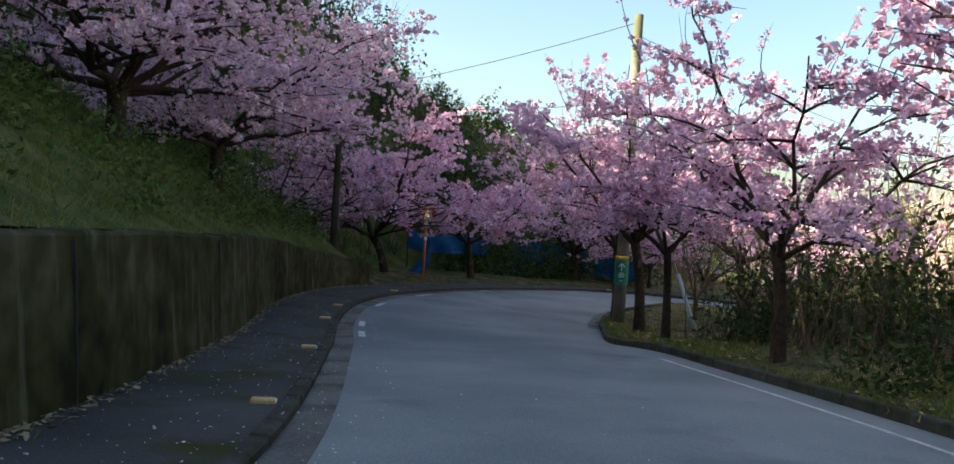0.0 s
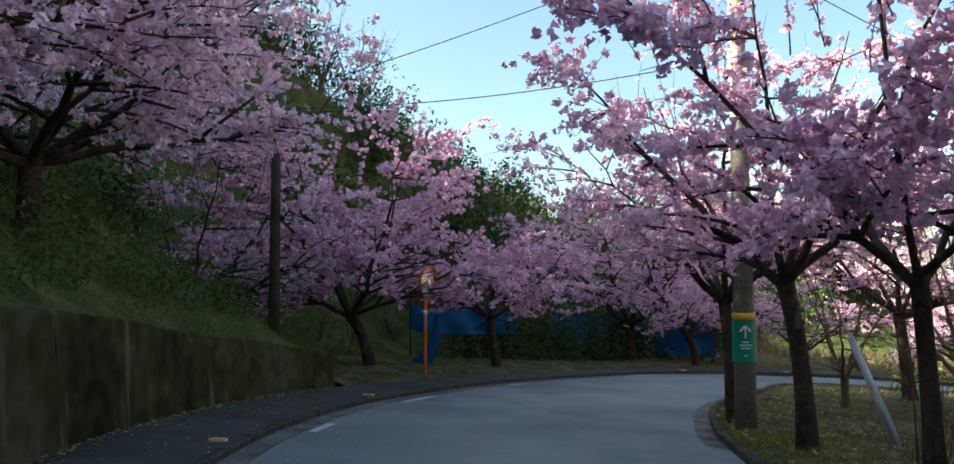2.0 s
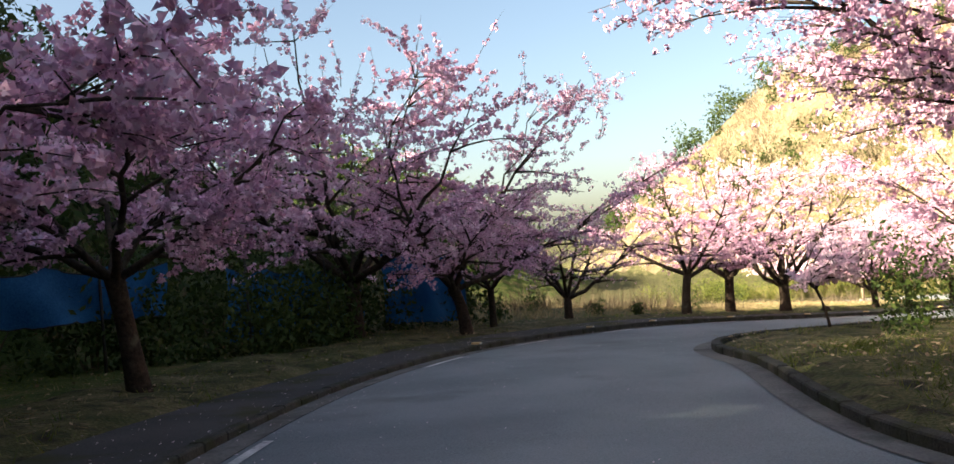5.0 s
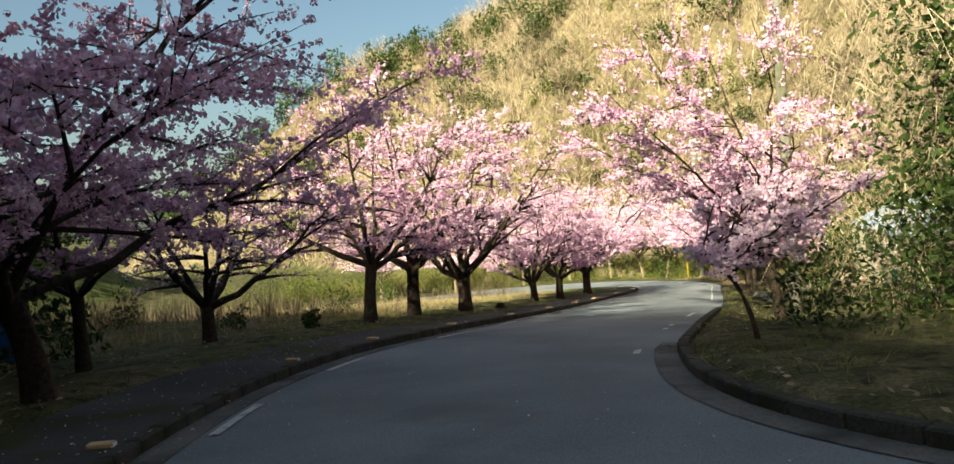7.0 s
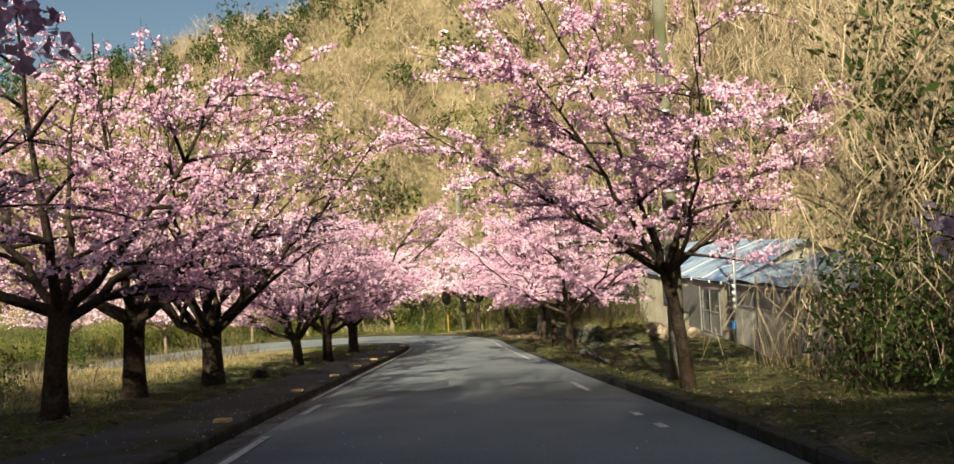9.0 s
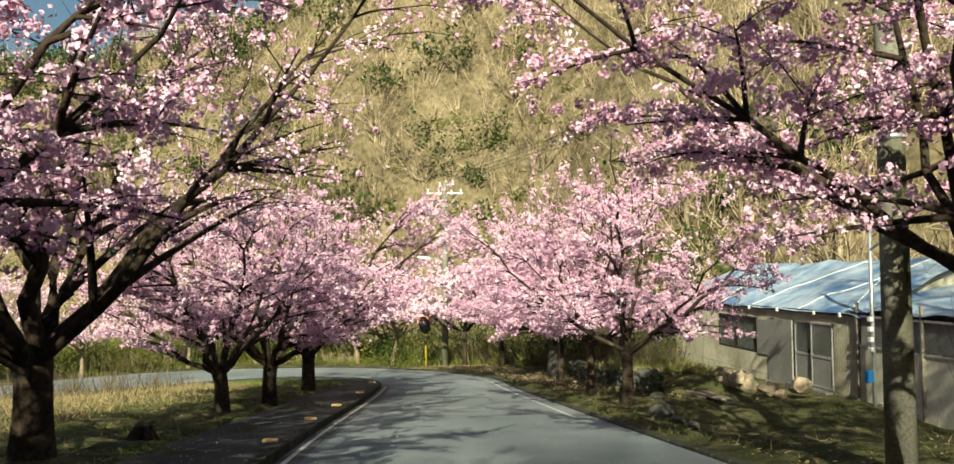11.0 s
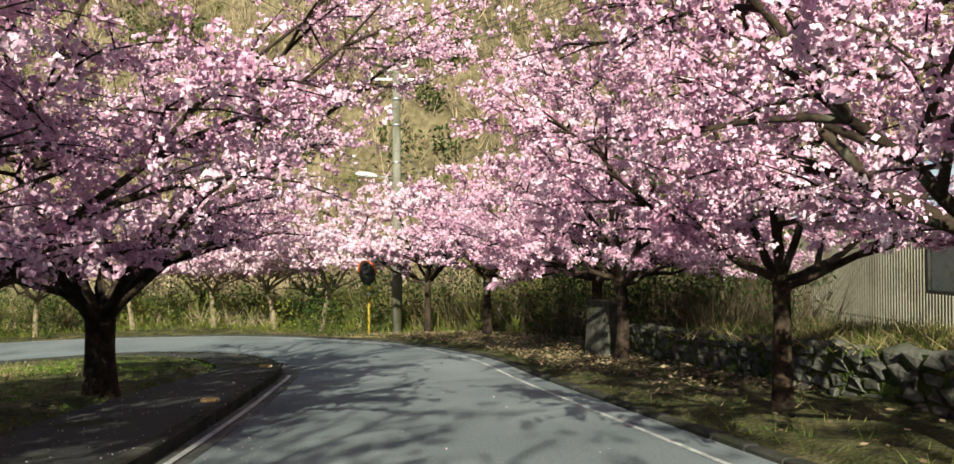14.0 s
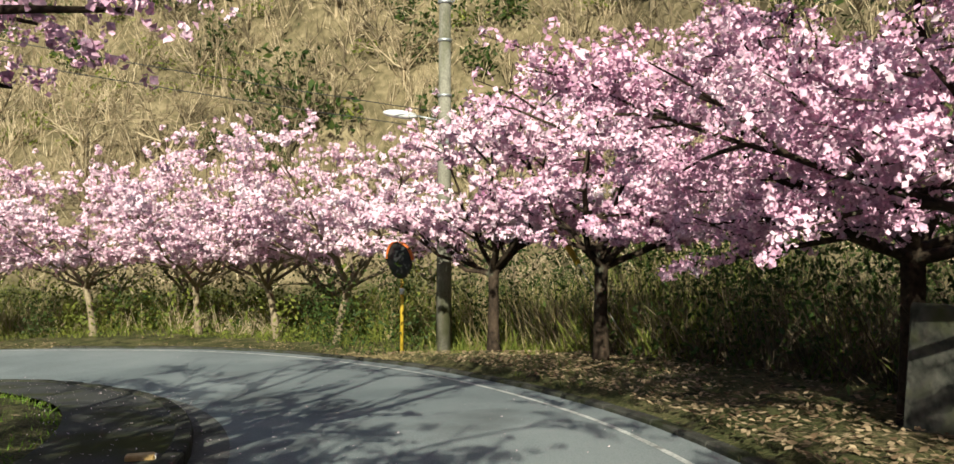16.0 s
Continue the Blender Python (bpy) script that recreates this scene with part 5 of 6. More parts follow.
stuff("hill_shrubs", np.concatenate([leaf_ball(r, f, r.uniform(1.0, 2.9), r.uniform(1.2, 3.2), 190, 0.2, 9) for f in feet]), LEAF, "evergreen shrubs scattered over the dry hillside", "shrubs")
feet = scatter(r, 900, 40, 108, 8, 120, lambda x, y, k, o, d: (east_rise(x, y) > 0.6) & (waves(x, y, 7.0, 9) > 0.1) & clear(x, y))[:170]
stuff("hill_scrub", np.concatenate([leaf_ball(r, f, r.uniform(0.7, 1.8), r.uniform(0.6, 1.3), 100, 0.15) for f in feet]), SUNLEAF, "yellow-green scrub scattered over the dry hillside", "shrubs")
# bank of rank grass and bamboo behind the outer bend
feet = scatter(r, 9000, 52, 70, 46, 90, lambda x, y, k, o, d: (o < 0) & (d > 2.2) & (east_rise(x, y) < 4) & (x > np.interp(y, [48, 53, 58, 61, 64, 70, 76, 90], [52, 57.2, 62.8, 65, 65.7, 65.2, 62.5, 55])))
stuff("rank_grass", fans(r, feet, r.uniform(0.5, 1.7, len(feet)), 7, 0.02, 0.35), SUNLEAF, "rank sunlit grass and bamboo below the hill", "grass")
stuff("rank_straw", fans(r, feet[::2] + (0.1, 0.1, 0), r.uniform(0.6, 2.1, len(feet[::2])), 6, 0.016, 0.35), STRAW, "dry stalks among the rank grass below the hill", "grass")
# evergreens along the far ridge
feet = scatter(r, 5000, 70, 125, 60, 165, lambda x, y, k, o, d: (east_rise(x, y) > 20 - 0.18 * np.abs(y - 130)) & (waves(x, y, 8.0, 2) > -0.2) | (dome(x, y, 103.5, 144, 30, 21, 1.3) > 2))[:170]
stuff("ridge_evergreens", np.concatenate([leaf_ball(r, f, r.uniform(1.4, 3.2), r.uniform(1.8, 4.2), 170, 0.32, 9) for f in feet]), LEAF, "dark evergreen trees along the ridge of the hill", "woods")
feet = scatter(r, 1500, 46, 70, 40, 92, lambda x, y, k, o, d: (o < 0) & (d > 2.6 + 1.2 * (x > 54)) & (east_rise(x, y) < 6) & clear(x, y) & ((x < 56) | (r.random(len(x)) < 0.5)))[:280]
# beyond y = 56 most bushes get the leaf colour that has sunlight in it
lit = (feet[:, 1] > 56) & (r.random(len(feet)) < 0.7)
stuff("roadside_scrub", np.concatenate([leaf_ball(r, f, r.uniform(0.6, 1.2), r.uniform(0.9, 2.2), 200, 0.085, 8) for f in feet[lit]]), SUNLEAF, "yellow-green scrub coloured as sunlit behind the outer bend", "shrubs")
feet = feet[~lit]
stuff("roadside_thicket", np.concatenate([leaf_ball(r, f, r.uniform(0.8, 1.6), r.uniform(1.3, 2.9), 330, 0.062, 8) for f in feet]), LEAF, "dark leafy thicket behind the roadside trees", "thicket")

feet = scatter(r, 2600, 44, 58, 41, 52, lambda x, y, k, o, d: (o < 0) & (d > 3.0) & (d < 8) & clear(x, y))
stuff("shade_bamboo", fans(r, feet[::5], r.uniform(0.6, 1.7, len(feet[::5])), 6, 0.012, 0.4), GRASS, "thin bamboo grass standing in the dark thicket", "grass")
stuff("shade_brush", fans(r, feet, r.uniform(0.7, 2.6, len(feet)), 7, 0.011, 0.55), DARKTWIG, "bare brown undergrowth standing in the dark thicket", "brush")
# dark evergreen bushes and bare brush between the pollarded trees
for bx, by, w, h in ((61.7, 70.6, 0.9, 1.7), (61.6, 72.8, 1.1, 2.2), (63.9, 69.5, 0.8, 1.5), (65.2, 65.8, 0.9, 2.1), (65.3, 62.6, 0.8, 1.9), (62.6, 59.2, 0.8, 1.6), (59.8, 57.4, 0.9, 1.9), (58.6, 55.6, 1.0, 2.0)):
    f = np.array([bx, by, ground_z(bx, by)])
    tagged(new("evergreen_bush", cards("evergreen_bush", leaf_ball(r, f, w, h, 620, 0.06, 8), LEAF)), "dark evergreen bush between the pollarded cherry trees", "bush", "bushes round the outer bend")
feet = scatter(r, 1800, 56, 70, 50, 78, lambda x, y, k, o, d: (o < 0) & (d > 5.2) & (d < 9) & clear(x, y) & (waves(x, y, 2.1, 4) > -0.1))
stuff("bank_brush", fans(r, feet, r.uniform(0.8, 2.7, len(feet)), 7, 0.012, 0.6), TWIG, "pale bare brush standing in the rank grass", "brush")
# the shaded western hill
feet = scatter(r, 5200, -75, 26, -24, 130, lambda x, y, k, o, d: (west_rise(x, y) > 1.2) & (d > 6.5))
close = (np.hypot(feet[:, 0] + 2, feet[:, 1] - 34) < 26)
woods = [leaf_ball(r, f, r.uniform(0.9, 2.0), r.uniform(1.6, 4.0), 620, 0.14, 9) for f in feet[close][:130]]
woods += [leaf_ball(r, f, r.uniform(1.3, 2.8), r.uniform(2.0, 5.0), 260, 0.19) for f in feet[~close][:330]]
stuff("western_woods", np.concatenate(woods), LEAF, "dark evergreen woods on the shaded western hill", "woods")
feet = scatter(r, 12000, -70, 26, -24, 125, lambda x, y, k, o, d: (west_rise(x, y) > 0.5) & (d > 4.5))[:5200]
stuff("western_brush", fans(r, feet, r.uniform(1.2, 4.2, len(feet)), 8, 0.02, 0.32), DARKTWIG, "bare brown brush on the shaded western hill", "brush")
# added thicket that thins the sun reaching the first leg
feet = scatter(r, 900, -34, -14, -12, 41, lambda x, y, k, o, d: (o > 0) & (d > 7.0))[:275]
stuff("crest_sun_filter", domes(r, feet, r.uniform(5.0, 9.5, len(feet)), 9, 56, 0.036), DARKTWIG, "tall bare brown thicket added on the western crest to filter the sun", "brush")
# bank plants above the wall
feet = scatter(r, 2200, -14, -2, -16, 28, lambda x, y, k, o, d: (o > 0) & (d > 0.7) & (waves(x, y, 1.9, 4) > -0.5))[:520]
stuff("bank_bushes", np.concatenate([leaf_ball(r, f, r.uniform(0.35, 0.95), r.uniform(0.3, 1.0), 130, 0.052) for f in feet]), BANKLEAF, "low green bushes on the mossy bank", "bushes")
feet = scatter(r, 12000, -10, -2, -14, 28, lambda x, y, k, o, d: (o > 0) & (d > 0.38) & (d < 6))
stuff("bank_grass", fans(r, feet, r.uniform(0.10, 0.42, len(feet)), 7, 0.007, 0.55), GRASS, "tufts of grass on the mossy bank", "grass")

# hedge behind the blue nets
line = spline([(-1.6, 41.0), (1.4, 42.3), (3.2, 44.2), (6.6, 48.4), (10.4, 49.8)], 0.5)
for c in line:
    f = np.array([c[0] + r.normal(0, 0.3), c[1] + r.normal(0, 0.3), ground_z(*c)])
    tagged(new("hedge_bush", cards("hedge_bush", leaf_ball(r, f, r.uniform(0.6, 0.95), r.uniform(1.2, 2.2), 420, 0.085), LEAF)), "dense dark evergreen hedge bush behind the blue net", "bush", "hedge behind the net")

# thicket inside the bend
feet = scatter(r, 900, 6, 24, -14, 36, lambda x, y, k, o, d: (o < 0) & (d > 2.4) & ((y < 17) | (waves(x, y, 2.7, 3) > 0.35)))
near_bushes = feet[np.argsort(feet[:, 0] * 1.0 + np.abs(feet[:, 1] - 9) * 0.3)][:46]
for f in near_bushes:
    tagged(new("thicket_bush", cards("thicket_bush", leaf_ball(r, f, r.uniform(0.6, 1.1), r.uniform(0.9, 2.3), 420, 0.075), LEAF)), "dark green leafy bush in the roadside thicket", "bush", "thicket bushes")
feet = scatter(r, 5200, 6, 34, -10, 39, lambda x, y, k, o, d: (o < 0) & (d > 1.8 + 2.6 * smooth(20, 26, y)) & clear(x, y) & ((x > 15) | (y < 24) | (waves(x, y, 1.3, 2) > 0.45)))
stuff("thicket_stems", fans(r, feet, r.uniform(0.8, 3.4, len(feet)), 5, 0.012, 0.22), DARKTWIG, "bare brown stems in the thicket inside the bend", "brush")
stuff("thicket_straw", fans(r, feet[::2] + (0.15, -0.1, 0), r.uniform(0.3, 1.1, len(feet[::2])), 7, 0.009, 0.4), STRAW, "dry grass in the thicket inside the bend", "grass")
for bx, by, w, h in ((6.3, 15.0, 0.5, 0.6), (6.0, 9.3, 0.6, 0.7), (6.9, 18.6, 0.4, 0.5), (6.4, 6.0, 0.7, 1.0), (16.6, 37.6, 1.0, 1.8), (18.4, 37.4, 1.1, 2.1), (19.8, 38.6, 0.9, 1.6), (21.4, 37.4, 1.2, 2.4), (14.4, 36.0, 1.0, 1.7), (12.3, 34.8, 0.8, 1.5), (16.0, 35.4, 1.2, 2.2), (18.6, 35.2, 1.3, 2.8), (23.4, 38.4, 1.1, 2.0)):
    f = np.array([bx, by, ground_z(bx, by)])
    tagged(new("verge_bush", cards("verge_bush", leaf_ball(r, f, w, h, 520, 0.06), LEAF)), "round dark green bush at the verge edge", "bush", "verge bushes")
for bx, by, w, h in ((15.4, 54.6, 0.5, 0.8), (17.0, 52.4, 0.4, 0.5), (24.0, 55.2, 0.6, 1.0), (12.2, 51.5, 0.4, 0.5), (28.5, 57.5, 0.6, 0.9), (16.8, 49.4, 0.3, 0.3)):
    f = np.array([bx, by, ground_z(bx, by)])
    tagged(new("meadow_bush", cards("meadow_bush", leaf_ball(r, f, w, h, 420, 0.055), LEAF)), "small round green bush in the meadow", "bush", "meadow bushes")

# green grass under the northern row
feet = scatter(r, 26000, 14, 47, 46, 60, lambda x, y, k, o, d: (o > 0) & (d < 3.8) & (waves(x, y, 1.4, 2) > -0.35))
stuff("row_turf", fans(r, feet, r.uniform(0.04, 0.17, len(feet)), 4, 0.008, 0.7), TURF, "short green grass under the northern cherry row", "grass")
# bright turf on the island at the last bend
feet = scatter(r, 26000, 40, 56, 53, 70, lambda x, y, k, o, d: (o > 0) & (d < 4.5) & (x > 43.2))
stuff("island_turf", fans(r, feet, r.uniform(0.05, 0.16, len(feet)), 5, 0.008, 0.6), TURF, "bright green turf on the island at the bend", "grass")
feet = scatter(r, 5000, 54, 68, 50, 78, lambda x, y, k, o, d: (o < 0) & (d > 1.6) & (x > np.interp(y, [48, 53, 58, 61, 64, 70, 76, 90], [50.5, 55.6, 60.6, 62.9, 63.6, 63.2, 60.5, 53])))
stuff("bank_turf", fans(r, feet, r.uniform(0.15, 0.55, len(feet)), 6, 0.014, 0.5), SUNLEAF, "yellow-green grass round the pollarded trunks", "grass")
# meadow and verge grasses, dead leaves, petals
feet = scatter(r, 9000, 22, 44, 51, 60, lambda x, y, k, o, d: (o > 0) & (d > 2.6 + 0.8 * waves(x, y, 1.3)) & (d < 9))
stuff("row_straw", fans(r, feet, r.uniform(0.06, 0.3, len(feet)), 5, 0.009, 0.9), STRAW, "pale flattened straw behind the cherry row", "grass")
feet = scatter(r, 16000, 8, 60, 48, 92, lambda x, y, k, o, d: (o > 0) & (d > 3.0 + 1.2 * waves(x, y, 2.0)) & (east_rise(x, y) < 1))
stuff("meadow_straw", fans(r, feet, r.uniform(0.12, 0.5, len(feet)) + 0.3 * (feet[:, 0] < 15), 5, 0.010, 0.75), STRAW, "tall dry grass in the meadow beyond the cherries", "grass")
feet = scatter(r, 5200, 10, 58, 55, 100, lambda x, y, k, o, d: (o > 0) & (d > 5.0) & (east_rise(x, y) < 1) & (waves(x, y, 3.2, 8) > -0.4))
stuff("meadow_reeds", fans(r, feet, r.uniform(0.5, 1.7, len(feet)), 6, 0.014, 0.3), DARKTWIG, "grey-brown dead reeds standing in the far meadow", "reeds")
feet = scatter(r, 60000, -6, 60, -10, 72, lambda x, y, k, o, d: (d < 8.0) & ((y > 27) | (o < 0)) & (waves(x, y, 1.1, 6) > -0.35 + 0.75 * ((x > 43) & (o < 0))))
stuff("verge_grass", fans(r, feet, r.uniform(0.06, 0.24, len(feet)), 4, 0.008, 0.6), GRASS, "short rough grass on the verges", "grass")
feet = scatter(r, 44000, -10, 66, -6, 72, lambda x, y, k, o, d: (d < 8.5) & (r.random(len(x)) < 1.3 - 0.12 * d) & ((y > 27) | (o < 0)) & (waves(x, y, 1.5, 8) > -0.4))


def flat_bits(r, p, size, lift):
    n = len(p)
    a = r.uniform(0, 2 * np.pi, n)
    u = np.stack([np.cos(a), np.sin(a), r.normal(0, 0.25, n)], 1) * (size * r.uniform(0.5, 1.3, n))[:, None]
    v = np.stack([-np.sin(a), np.cos(a), r.normal(0, 0.25, n)], 1) * (size * 0.6 * r.uniform(0.5, 1.3, n))[:, None]
    p = p + (0, 0, lift)
    return np.stack([p - u, p - v, p + u, p + v], 1)


feet = np.concatenate([feet, scatter(r, 30000, 44, 66, 44, 76, lambda x, y, k, o, d: (o < 0) & (d < 2.4 + waves(x, y, 1.2, 3)))])
strip = scatter(r, 60000, 50, 68, 46, 80, lambda x, y, k, o, d: (o < 0) & (d < 2.2 + 0.5 * waves(x, y, 1.1, 4)) & (x > np.interp(y, [46, 50, 54], [60, 54, 54])))[:9000]
stuff("verge_straw", fans(r, strip, r.uniform(0.03, 0.11, len(strip)), 5, 0.010, 1.3), STRAW, "pale flattened straw along the edge of the outer bend", "grass")
feet = np.concatenate([feet, scatter(r, 16000, 40, 55, 41, 53, lambda x, y, k, o, d: (o < 0) & (d < 2.6) & (waves(x, y, 1.4, 5) > -0.3))])
stuff("fallen_leaves", flat_bits(r, feet, 0.042, 0.05), LITTER, "brown fallen leaves on the verges", "leaves")
k = r.integers(40, len(WAY) - 40, 5200)
o = WAY[k, 3] + np.where(r.random(5200) < 0.7, r.uniform(-0.9, 1.6, 5200), r.uniform(-4.5, 1.6, 5200))
o = np.maximum(o, -WAY[k, 4] + 0.1)
p = WAY[k, :2] + LEFT[k] * o[:, None] + ALONG[k] * r.uniform(-0.25, 0.25, 5200)[:, None]
h = WAY[k, 2] + BANK[k] * o + np.where(o > WAY[k, 3] + 0.13, 0.115 - LOW[k], 0.006) + np.where((o > WAY[k, 3] - 0.05) & (o <= WAY[k, 3] + 0.13), 0.12 - LOW[k], 0)
stuff("fallen_petals", flat_bits(r, np.c_[p, h], 0.013, 0.0) * 1.0, PETAL, "pale pink petals fallen on footway and road", "petals")


# woods on the ridge that closes the valley
feet = scatter(r, 2600, -40, 50, 96, 150, lambda x, y, k, o, d: (north_rise(x, y) > 3.5) & (y < 134 + 0.1 * x))[:270]
stuff("ridge_woods", np.concatenate([leaf_ball(r, f, r.uniform(2.0, 3.6), r.uniform(2.5, 5.0), 190, 0.38, 9) for f in feet]), LEAF, "dark evergreen woods along the ridge closing the valley", "woods")


# rough grass and dead leaves on the inner verge of the first bend
feet = scatter(r, 14000, 3.5, 12, -6, 34, lambda x, y, k, o, d: (o < 0) & (d < 3.2) & (waves(x, y, 0.8, 3) > -0.5))
stuff("inner_grass", fans(r, feet, r.uniform(0.06, 0.26, len(feet)), 5, 0.009, 0.7), GRASS, "rough yellow-green grass on the inner verge of the bend", "grass")
stuff("inner_leaves", flat_bits(r, feet[::2] + r.normal(0, 0.15, (len(feet[::2]), 3)) * (1, 1, 0), 0.045, 0.06), LITTER, "pale dead leaves in the grass of the inner verge", "leaves")
feet = scatter(r, 5200, 4.2, 9, 0, 24, lambda x, y, k, o, d: (o < 0) & (d < 1.5) & (waves(x, y, 0.7, 5) > -0.3))
stuff("inner_tufts", fans(r, feet, r.uniform(0.08, 0.34, len(feet)), 6, 0.010, 0.55), SUNLEAF, "yellow-green tufts of grass along the inner kerb", "grass")
# grass and leaves along the foot of the wall
k = r.integers(20, int(np.argmax(WAY[:, 1] > WALL_END)), 3200)
o = WAY[k, 3] + WALK[k] - np.abs(r.normal(0, 0.10, 3200)) - 0.02
p = WAY[k, :2] + LEFT[k] * o[:, None] + ALONG[k] * r.uniform(-0.25, 0.25, 3200)[:, None]
foot = np.c_[p, WAY[k, 2] + BANK[k] * o + 0.11 - LOW[k]]
stuff("wall_foot_leaves", flat_bits(r, foot[:2000], 0.035, 0.01), LITTER, "pale dead leaves along the foot of the wall", "leaves")
stuff("wall_foot_grass", fans(r, foot[2000:], r.uniform(0.04, 0.14, 1200), 4, 0.006, 0.6), GRASS, "thin grass along the foot of the wall", "grass")
# dead sticks and stalks lying on the verges
feet = scatter(r, 26000, -6, 62, -8, 70, lambda x, y, k, o, d: (d < 6.5) & ((y > 27) | (o < 0)) & (waves(x, y, 0.9, 2) + waves(x, y, 2.6, 5) > 0.0))
feet[:, 2] += 0.06
stuff("dead_stalks", fans(r, feet, r.uniform(0.06, 0.32, len(feet)), 3, 0.005, 2.6), STRAW, "dead stalks and dry twigs lying on the verges", "litter")


# bare trees on the slopes
def bare_tree(x, y, high, reach, seed, material, label, group, limbs=6, twigs=6):
    at = (x, y, ground_z(x, y) - 0.1)
    tree = thing("bare_tree", at, label, "tree", group)
    lines, _ = grow(seed, high, reach, high * 0.22, 0.02 * high + 0.03, limbs=limbs, subs=7, twigs=twigs, flat=0.6, low=high * 0.3, wide=0.8)
    v, f = tubes(lines)
    part("trunk", raw("trunk", v, f, material), tree)


for n, (bx, by, h, w) in enumerate(((66, 60, 5.5, 3.6), (67, 66, 5.0, 3.2), (68, 54, 6.5, 3.8), (66, 50, 7.0, 4.2), (70, 71, 5.5, 3.2), (63, 46, 6.5, 3.6), (72, 58, 6.0, 3.5), (60, 42, 7.0, 3.8), (56, 38, 7.5, 4.0), (76, 64, 6.0, 3.5), (74, 49, 7.0, 4.0), (70, 80, 5.0, 3.0))):
    bare_tree(bx, by, h, w, 400 + n, PALEBARK, "bare pale-barked tree spreading over the dry hillside", "bare trees on the hillside")
shapes = []
for n in range(6):
    lines, _ = grow(480 + n, 4.6, 2.9, 0.9, 0.085, limbs=6, subs=5, twigs=4, flat=0.5, low=1.0, wide=0.9, bare=0.8)
    shapes.append(raw("trunk", *tubes([(a[::2] if len(a) > 4 else a, np.asarray(b)[::2] * 1.5 if len(a) > 4 else np.asarray(b) * 2.2, 3) for a, b, c in lines]), PALEBARK if n % 2 else TWIG))
feet = scatter(r, 600, 52, 100, 20, 118, lambda x, y, k, o, d: (east_rise(x, y) > 0.8) & (east_rise(x, y) < 30) & clear(x, y))[:85]
for n, f in enumerate(feet):
    tree = thing("bare_tree", f - (0, 0, 0.1), "small bare silvery tree among the hillside brush", "tree", "small bare trees on the hillside", turn=r.uniform(0, 360))
    tree.scale = [r.uniform(0.8, 1.35)] * 3
    part("trunk", shapes[n % 6], tree)
for n, (bx, by, h, w) in enumerate(((26, 35, 8.5, 3.5), (30, 36.2, 9.5, 4.0), (24, 31, 9.0, 3.6), (21, 34.5, 8.0, 3.2), (34, 34, 9.5, 4.0), (48, 37, 9.0, 4.0), (30, 30, 10, 4.0))):
    bare_tree(bx, by, h, w, 430 + n, PALEBARK, "tall bare tree hung with creepers above the thicket", "tall bare trees")
for n, (bx, by, h, w) in enumerate(((-9.5, 50, 6.5, 2.8), (-13, 46, 7.5, 3.0), (-16, 53, 7, 3.0), (-7, 47, 5.5, 2.5), (-11, 42, 7, 3.0), (9, 20, 5, 1.8), (8.6, 24, 4.5, 1.6), (10.5, 27.5, 4.6, 1.7), (9.2, 16.5, 5.0, 1.8), (12.5, 22, 5, 2.0), (8.4, 29.2, 3.6, 1.4))):
    bare_tree(bx, by, h, w, 450 + n, DARKTWIG, "slender bare brown tree in the thicket", "slender bare trees")
# creepers hanging from the tall trees
spots = np.array([(26, 35, 8.5), (30, 36.2, 9.5), (24, 31, 9.0), (21, 34.5, 8.0), (34, 34, 9.5), (27.5, 36.5, 8.5), (22.5, 36.8, 7.5)])
pick = spots[r.integers(len(spots), size=5200)]
p = pick[:, :2] + r.normal(0, 1.5, (5200, 2))
hang = np.c_[p, land(p[:, 0], p[:, 1]) + pick[:, 2] * r.uniform(0.12, 0.98, 5200)]
stuff("hanging_creepers", fans(r, hang, -r.uniform(0.3, 1.5, 5200), 4, 0.007, 0.6), TWIG, "dry brown creepers hanging from the bare trees", "creeper")
for n, (bx, by, w, h) in enumerate(((27.5, 34.5, 1.3, 4.2), (31.5, 35.6, 1.4, 5.0), (24.6, 34.0, 1.2, 3.6), (22.3, 35.8, 1.1, 3.0), (33.5, 33.5, 1.6, 5.0), (29, 33, 1.6, 5.5), (19.5, 36.4, 1.3, 3.6), (17.2, 34.6, 1.3, 3.4), (24.2, 37.0, 1.3, 3.8), (21.6, 33.4, 1.5, 4.6), (14.6, 33.2, 1.2, 2.8))):
    mass = thing("creeper_mass", (bx, by, ground_z(bx, by)), "dark hanging creepers and leaves over bare trees", "creeper", "creeper masses")
    for z in (0, h * 0.5, h * 1.1):
        part("foliage", cards("foliage", leaf_ball(r, np.array([0, 0, z]), w * (1 - z / 16), h * 0.62, 620, 0.10, 8), LEAF), mass)


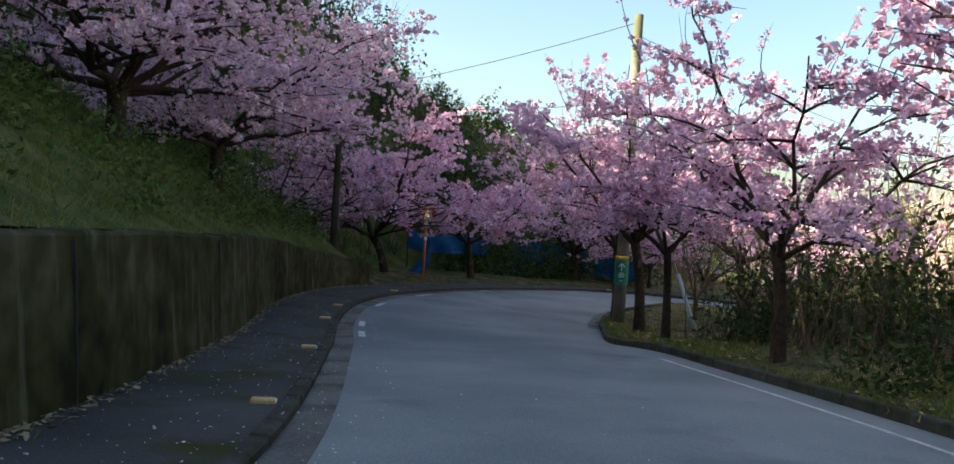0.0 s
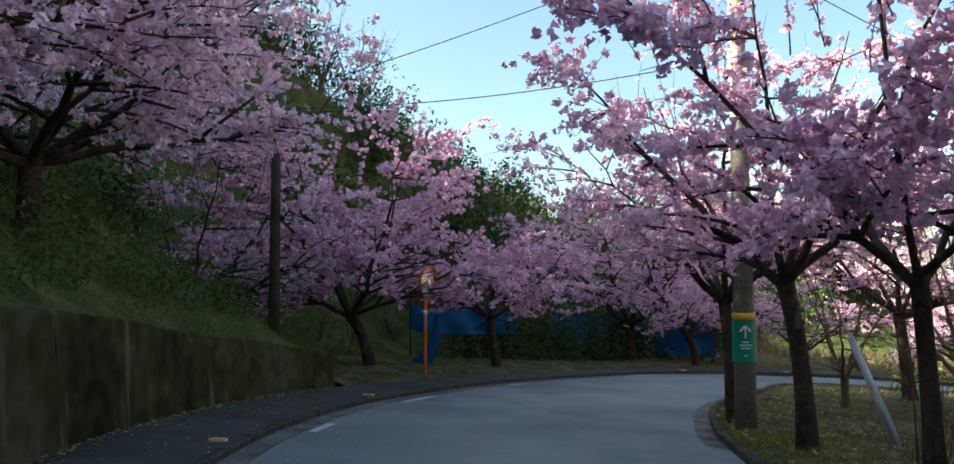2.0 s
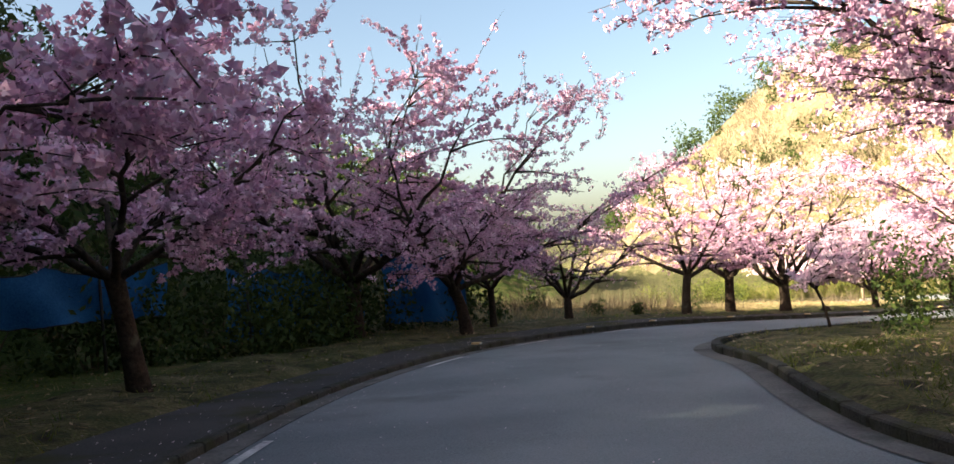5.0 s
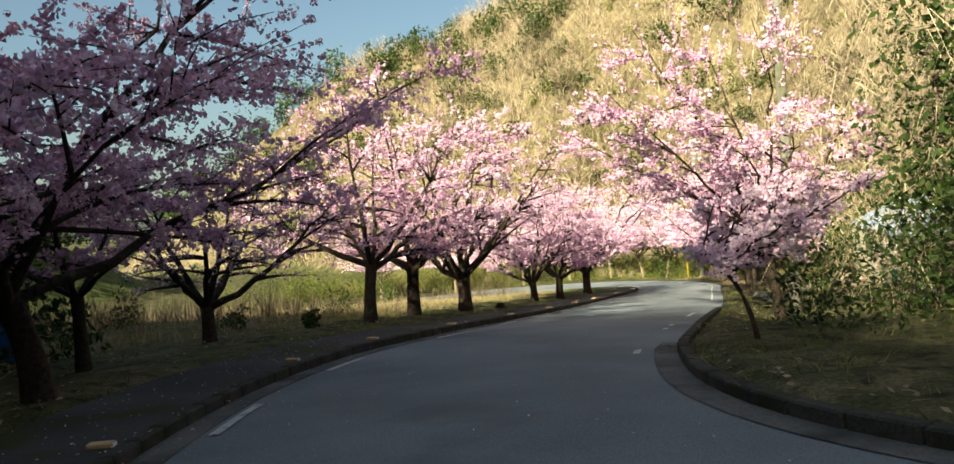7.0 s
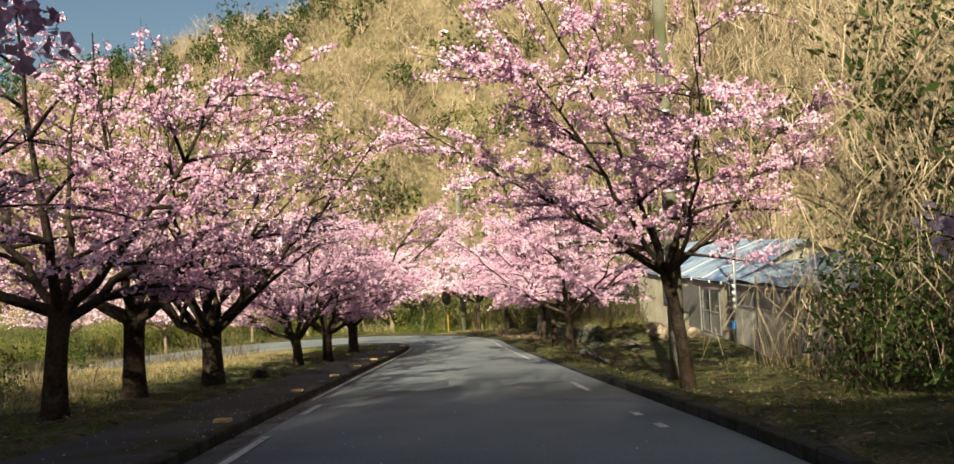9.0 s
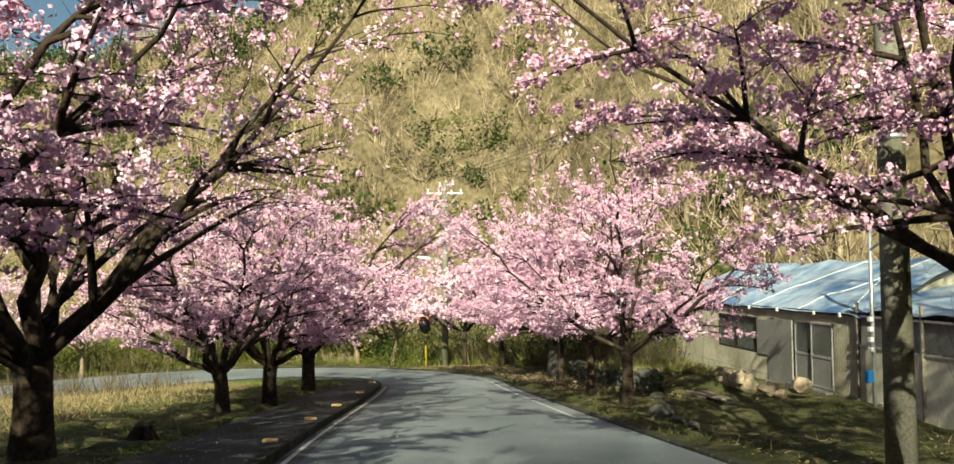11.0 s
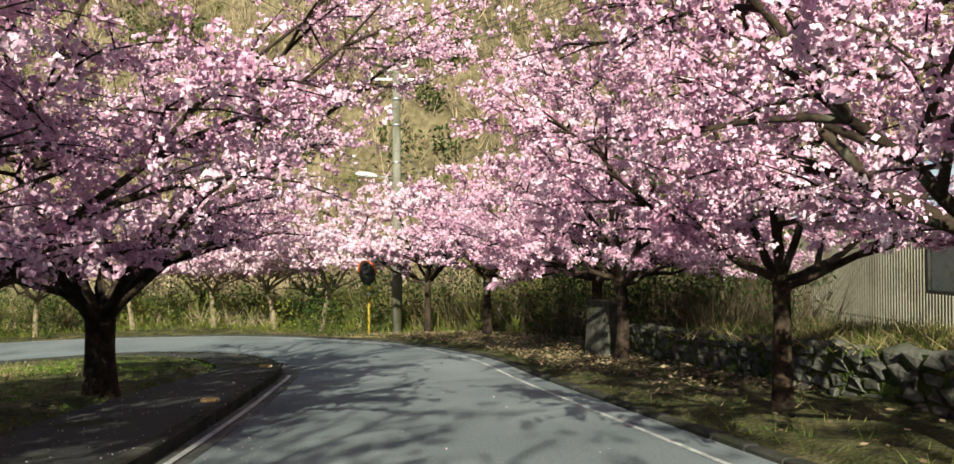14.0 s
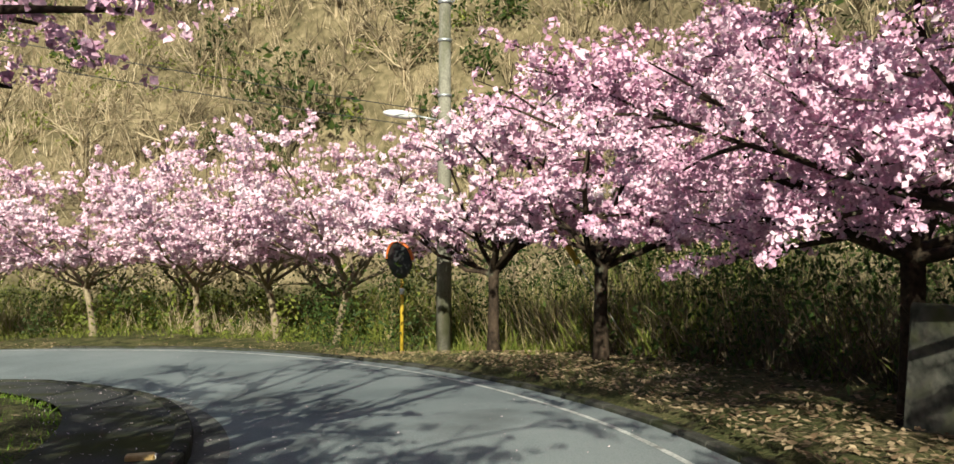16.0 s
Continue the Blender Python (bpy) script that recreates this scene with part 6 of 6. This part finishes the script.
# ---- pieces: kerb stones, and the stones of the low wall ----
def stone_wall():
    """Rough fitted stones along the southern verge, standing in the soil."""
    top = thing("stone_wall", (0, 0, 0), "low rough fieldstone wall with mossy joints beside the verge", "wall", kind="structure")
    r = np.random.default_rng(9)
    shapes = []
    for n in range(6):
        bm = bmesh.new()
        box(bm, (0.27, 0.28, 0.19), edge=0.05)
        for v in bm.verts:
            v.co += Vector(r.normal(0, 0.022, 3))
        shapes.append(from_bm("wall_stone", bm, STONE))
    ks = np.arange(where_x(36.4), where_x(45.7))
    line = spline([tuple(WAY[k, :2] - LEFT[k] * (WAY[k, 4] + 2.45)) for k in ks[::4]], 0.1)
    bm = bmesh.new()
    for a, b in zip(line[::8], line[8::8]):
        c, d = (a + b) / 2, b - a
        box(bm, (np.linalg.norm(d) + 0.05, 0.26, 1.0), (c[0], c[1], ground_z(*c) + 0.02), math.degrees(math.atan2(d[1], d[0])))
    part("mortar_core", from_bm("mortar_core", bm, BANKSOIL), top)
    s = np.r_[0, np.cumsum(np.linalg.norm(np.diff(line, axis=0), axis=1))]
    for row in range(4):
        d = 0.2 * (row % 2)
        while d < s[-1]:
            i = int(np.argmin(np.abs(s - d)))
            t = line[min(i + 2, len(line) - 1)] - line[max(i - 2, 0)]
            size = r.uniform(0.75, 1.3)
            p = part("wall_stone", shapes[r.integers(6)], top)
            p.matrix_basis = pose(line[i][0], line[i][1], ground_z(*line[i]) + -0.02 + 0.165 * row + r.uniform(-0.02, 0.02), r.uniform(-8, 8), r.uniform(-8, 8), math.degrees(math.atan2(t[1], t[0])) + r.uniform(-8, 8) + 180 * r.integers(2)) @ Matrix.Diagonal((size, 1.1, r.uniform(0.9, 1.1), 1))
            d += 0.275 * size


def terrace():
    """Rough ground held up by the low stone wall."""
    a, b = where_x(36.4), where_x(45.7)
    sweep("terrace", VERGE, lambda k: -WAY[k, 4] - 2.53, lambda k: -WAY[k, 4] - 5.5, lambda k, u: (0.52 - 0.62 * smooth(0.45, 1.0, u)) * smooth(a, a + 3, k) * smooth(4, 7, b - k) - 0.15 * (1 - smooth(a, a + 3, k) * smooth(4, 7, b - k)) - 0.1 * (u < 0.01), 12, first=a, last=b - 3, wobble=0.10, hold=False,
          label="rough terrace of soil, straw and debris above the stone wall", category="terrace")
    r = np.random.default_rng(77)
    k = r.integers(a + 3, b - 7, 2600)
    o = -WAY[k, 4] - r.uniform(2.5, 5.1, 2600)
    p = WAY[k, :2] + LEFT[k] * o[:, None] + r.normal(0, 0.2, (2600, 2))
    u = (-o - WAY[k, 4] - 2.53) / 3.0
    feet = np.c_[p, land(p[:, 0], p[:, 1]) + 0.55 - 0.62 * smooth(0.45, 1.0, u)]
    stuff("terrace_grass", fans(r, feet[:1500], r.uniform(0.1, 0.4, 1500), 6, 0.008, 0.8), GRASS, "tangled grass on the terrace above the wall", "grass")
    stuff("terrace_straw", fans(r, feet[1500:], r.uniform(0.1, 0.5, 1100), 6, 0.009, 1.6), STRAW, "dead stalks and straw strewn over the terrace", "straw")


stone_wall()
terrace()
bm = bmesh.new()
box(bm, (1.0, 0.34, 1.25), edge=0.03)
for v in bm.verts:
    v.co += Vector(np.random.default_rng(int(abs(v.co.x * 997 + v.co.z * 37))).normal(0, 0.012, 3))
block = new("end_block", from_bm("end_block", bm, STONE))
block.matrix_basis = pose(46.35, 47.3, ground_z(46.35, 47.3) + 0.42, 4, 0, 24)
tagged(block, "grey concrete end block of the low stone wall", "block")
build_kerbs()
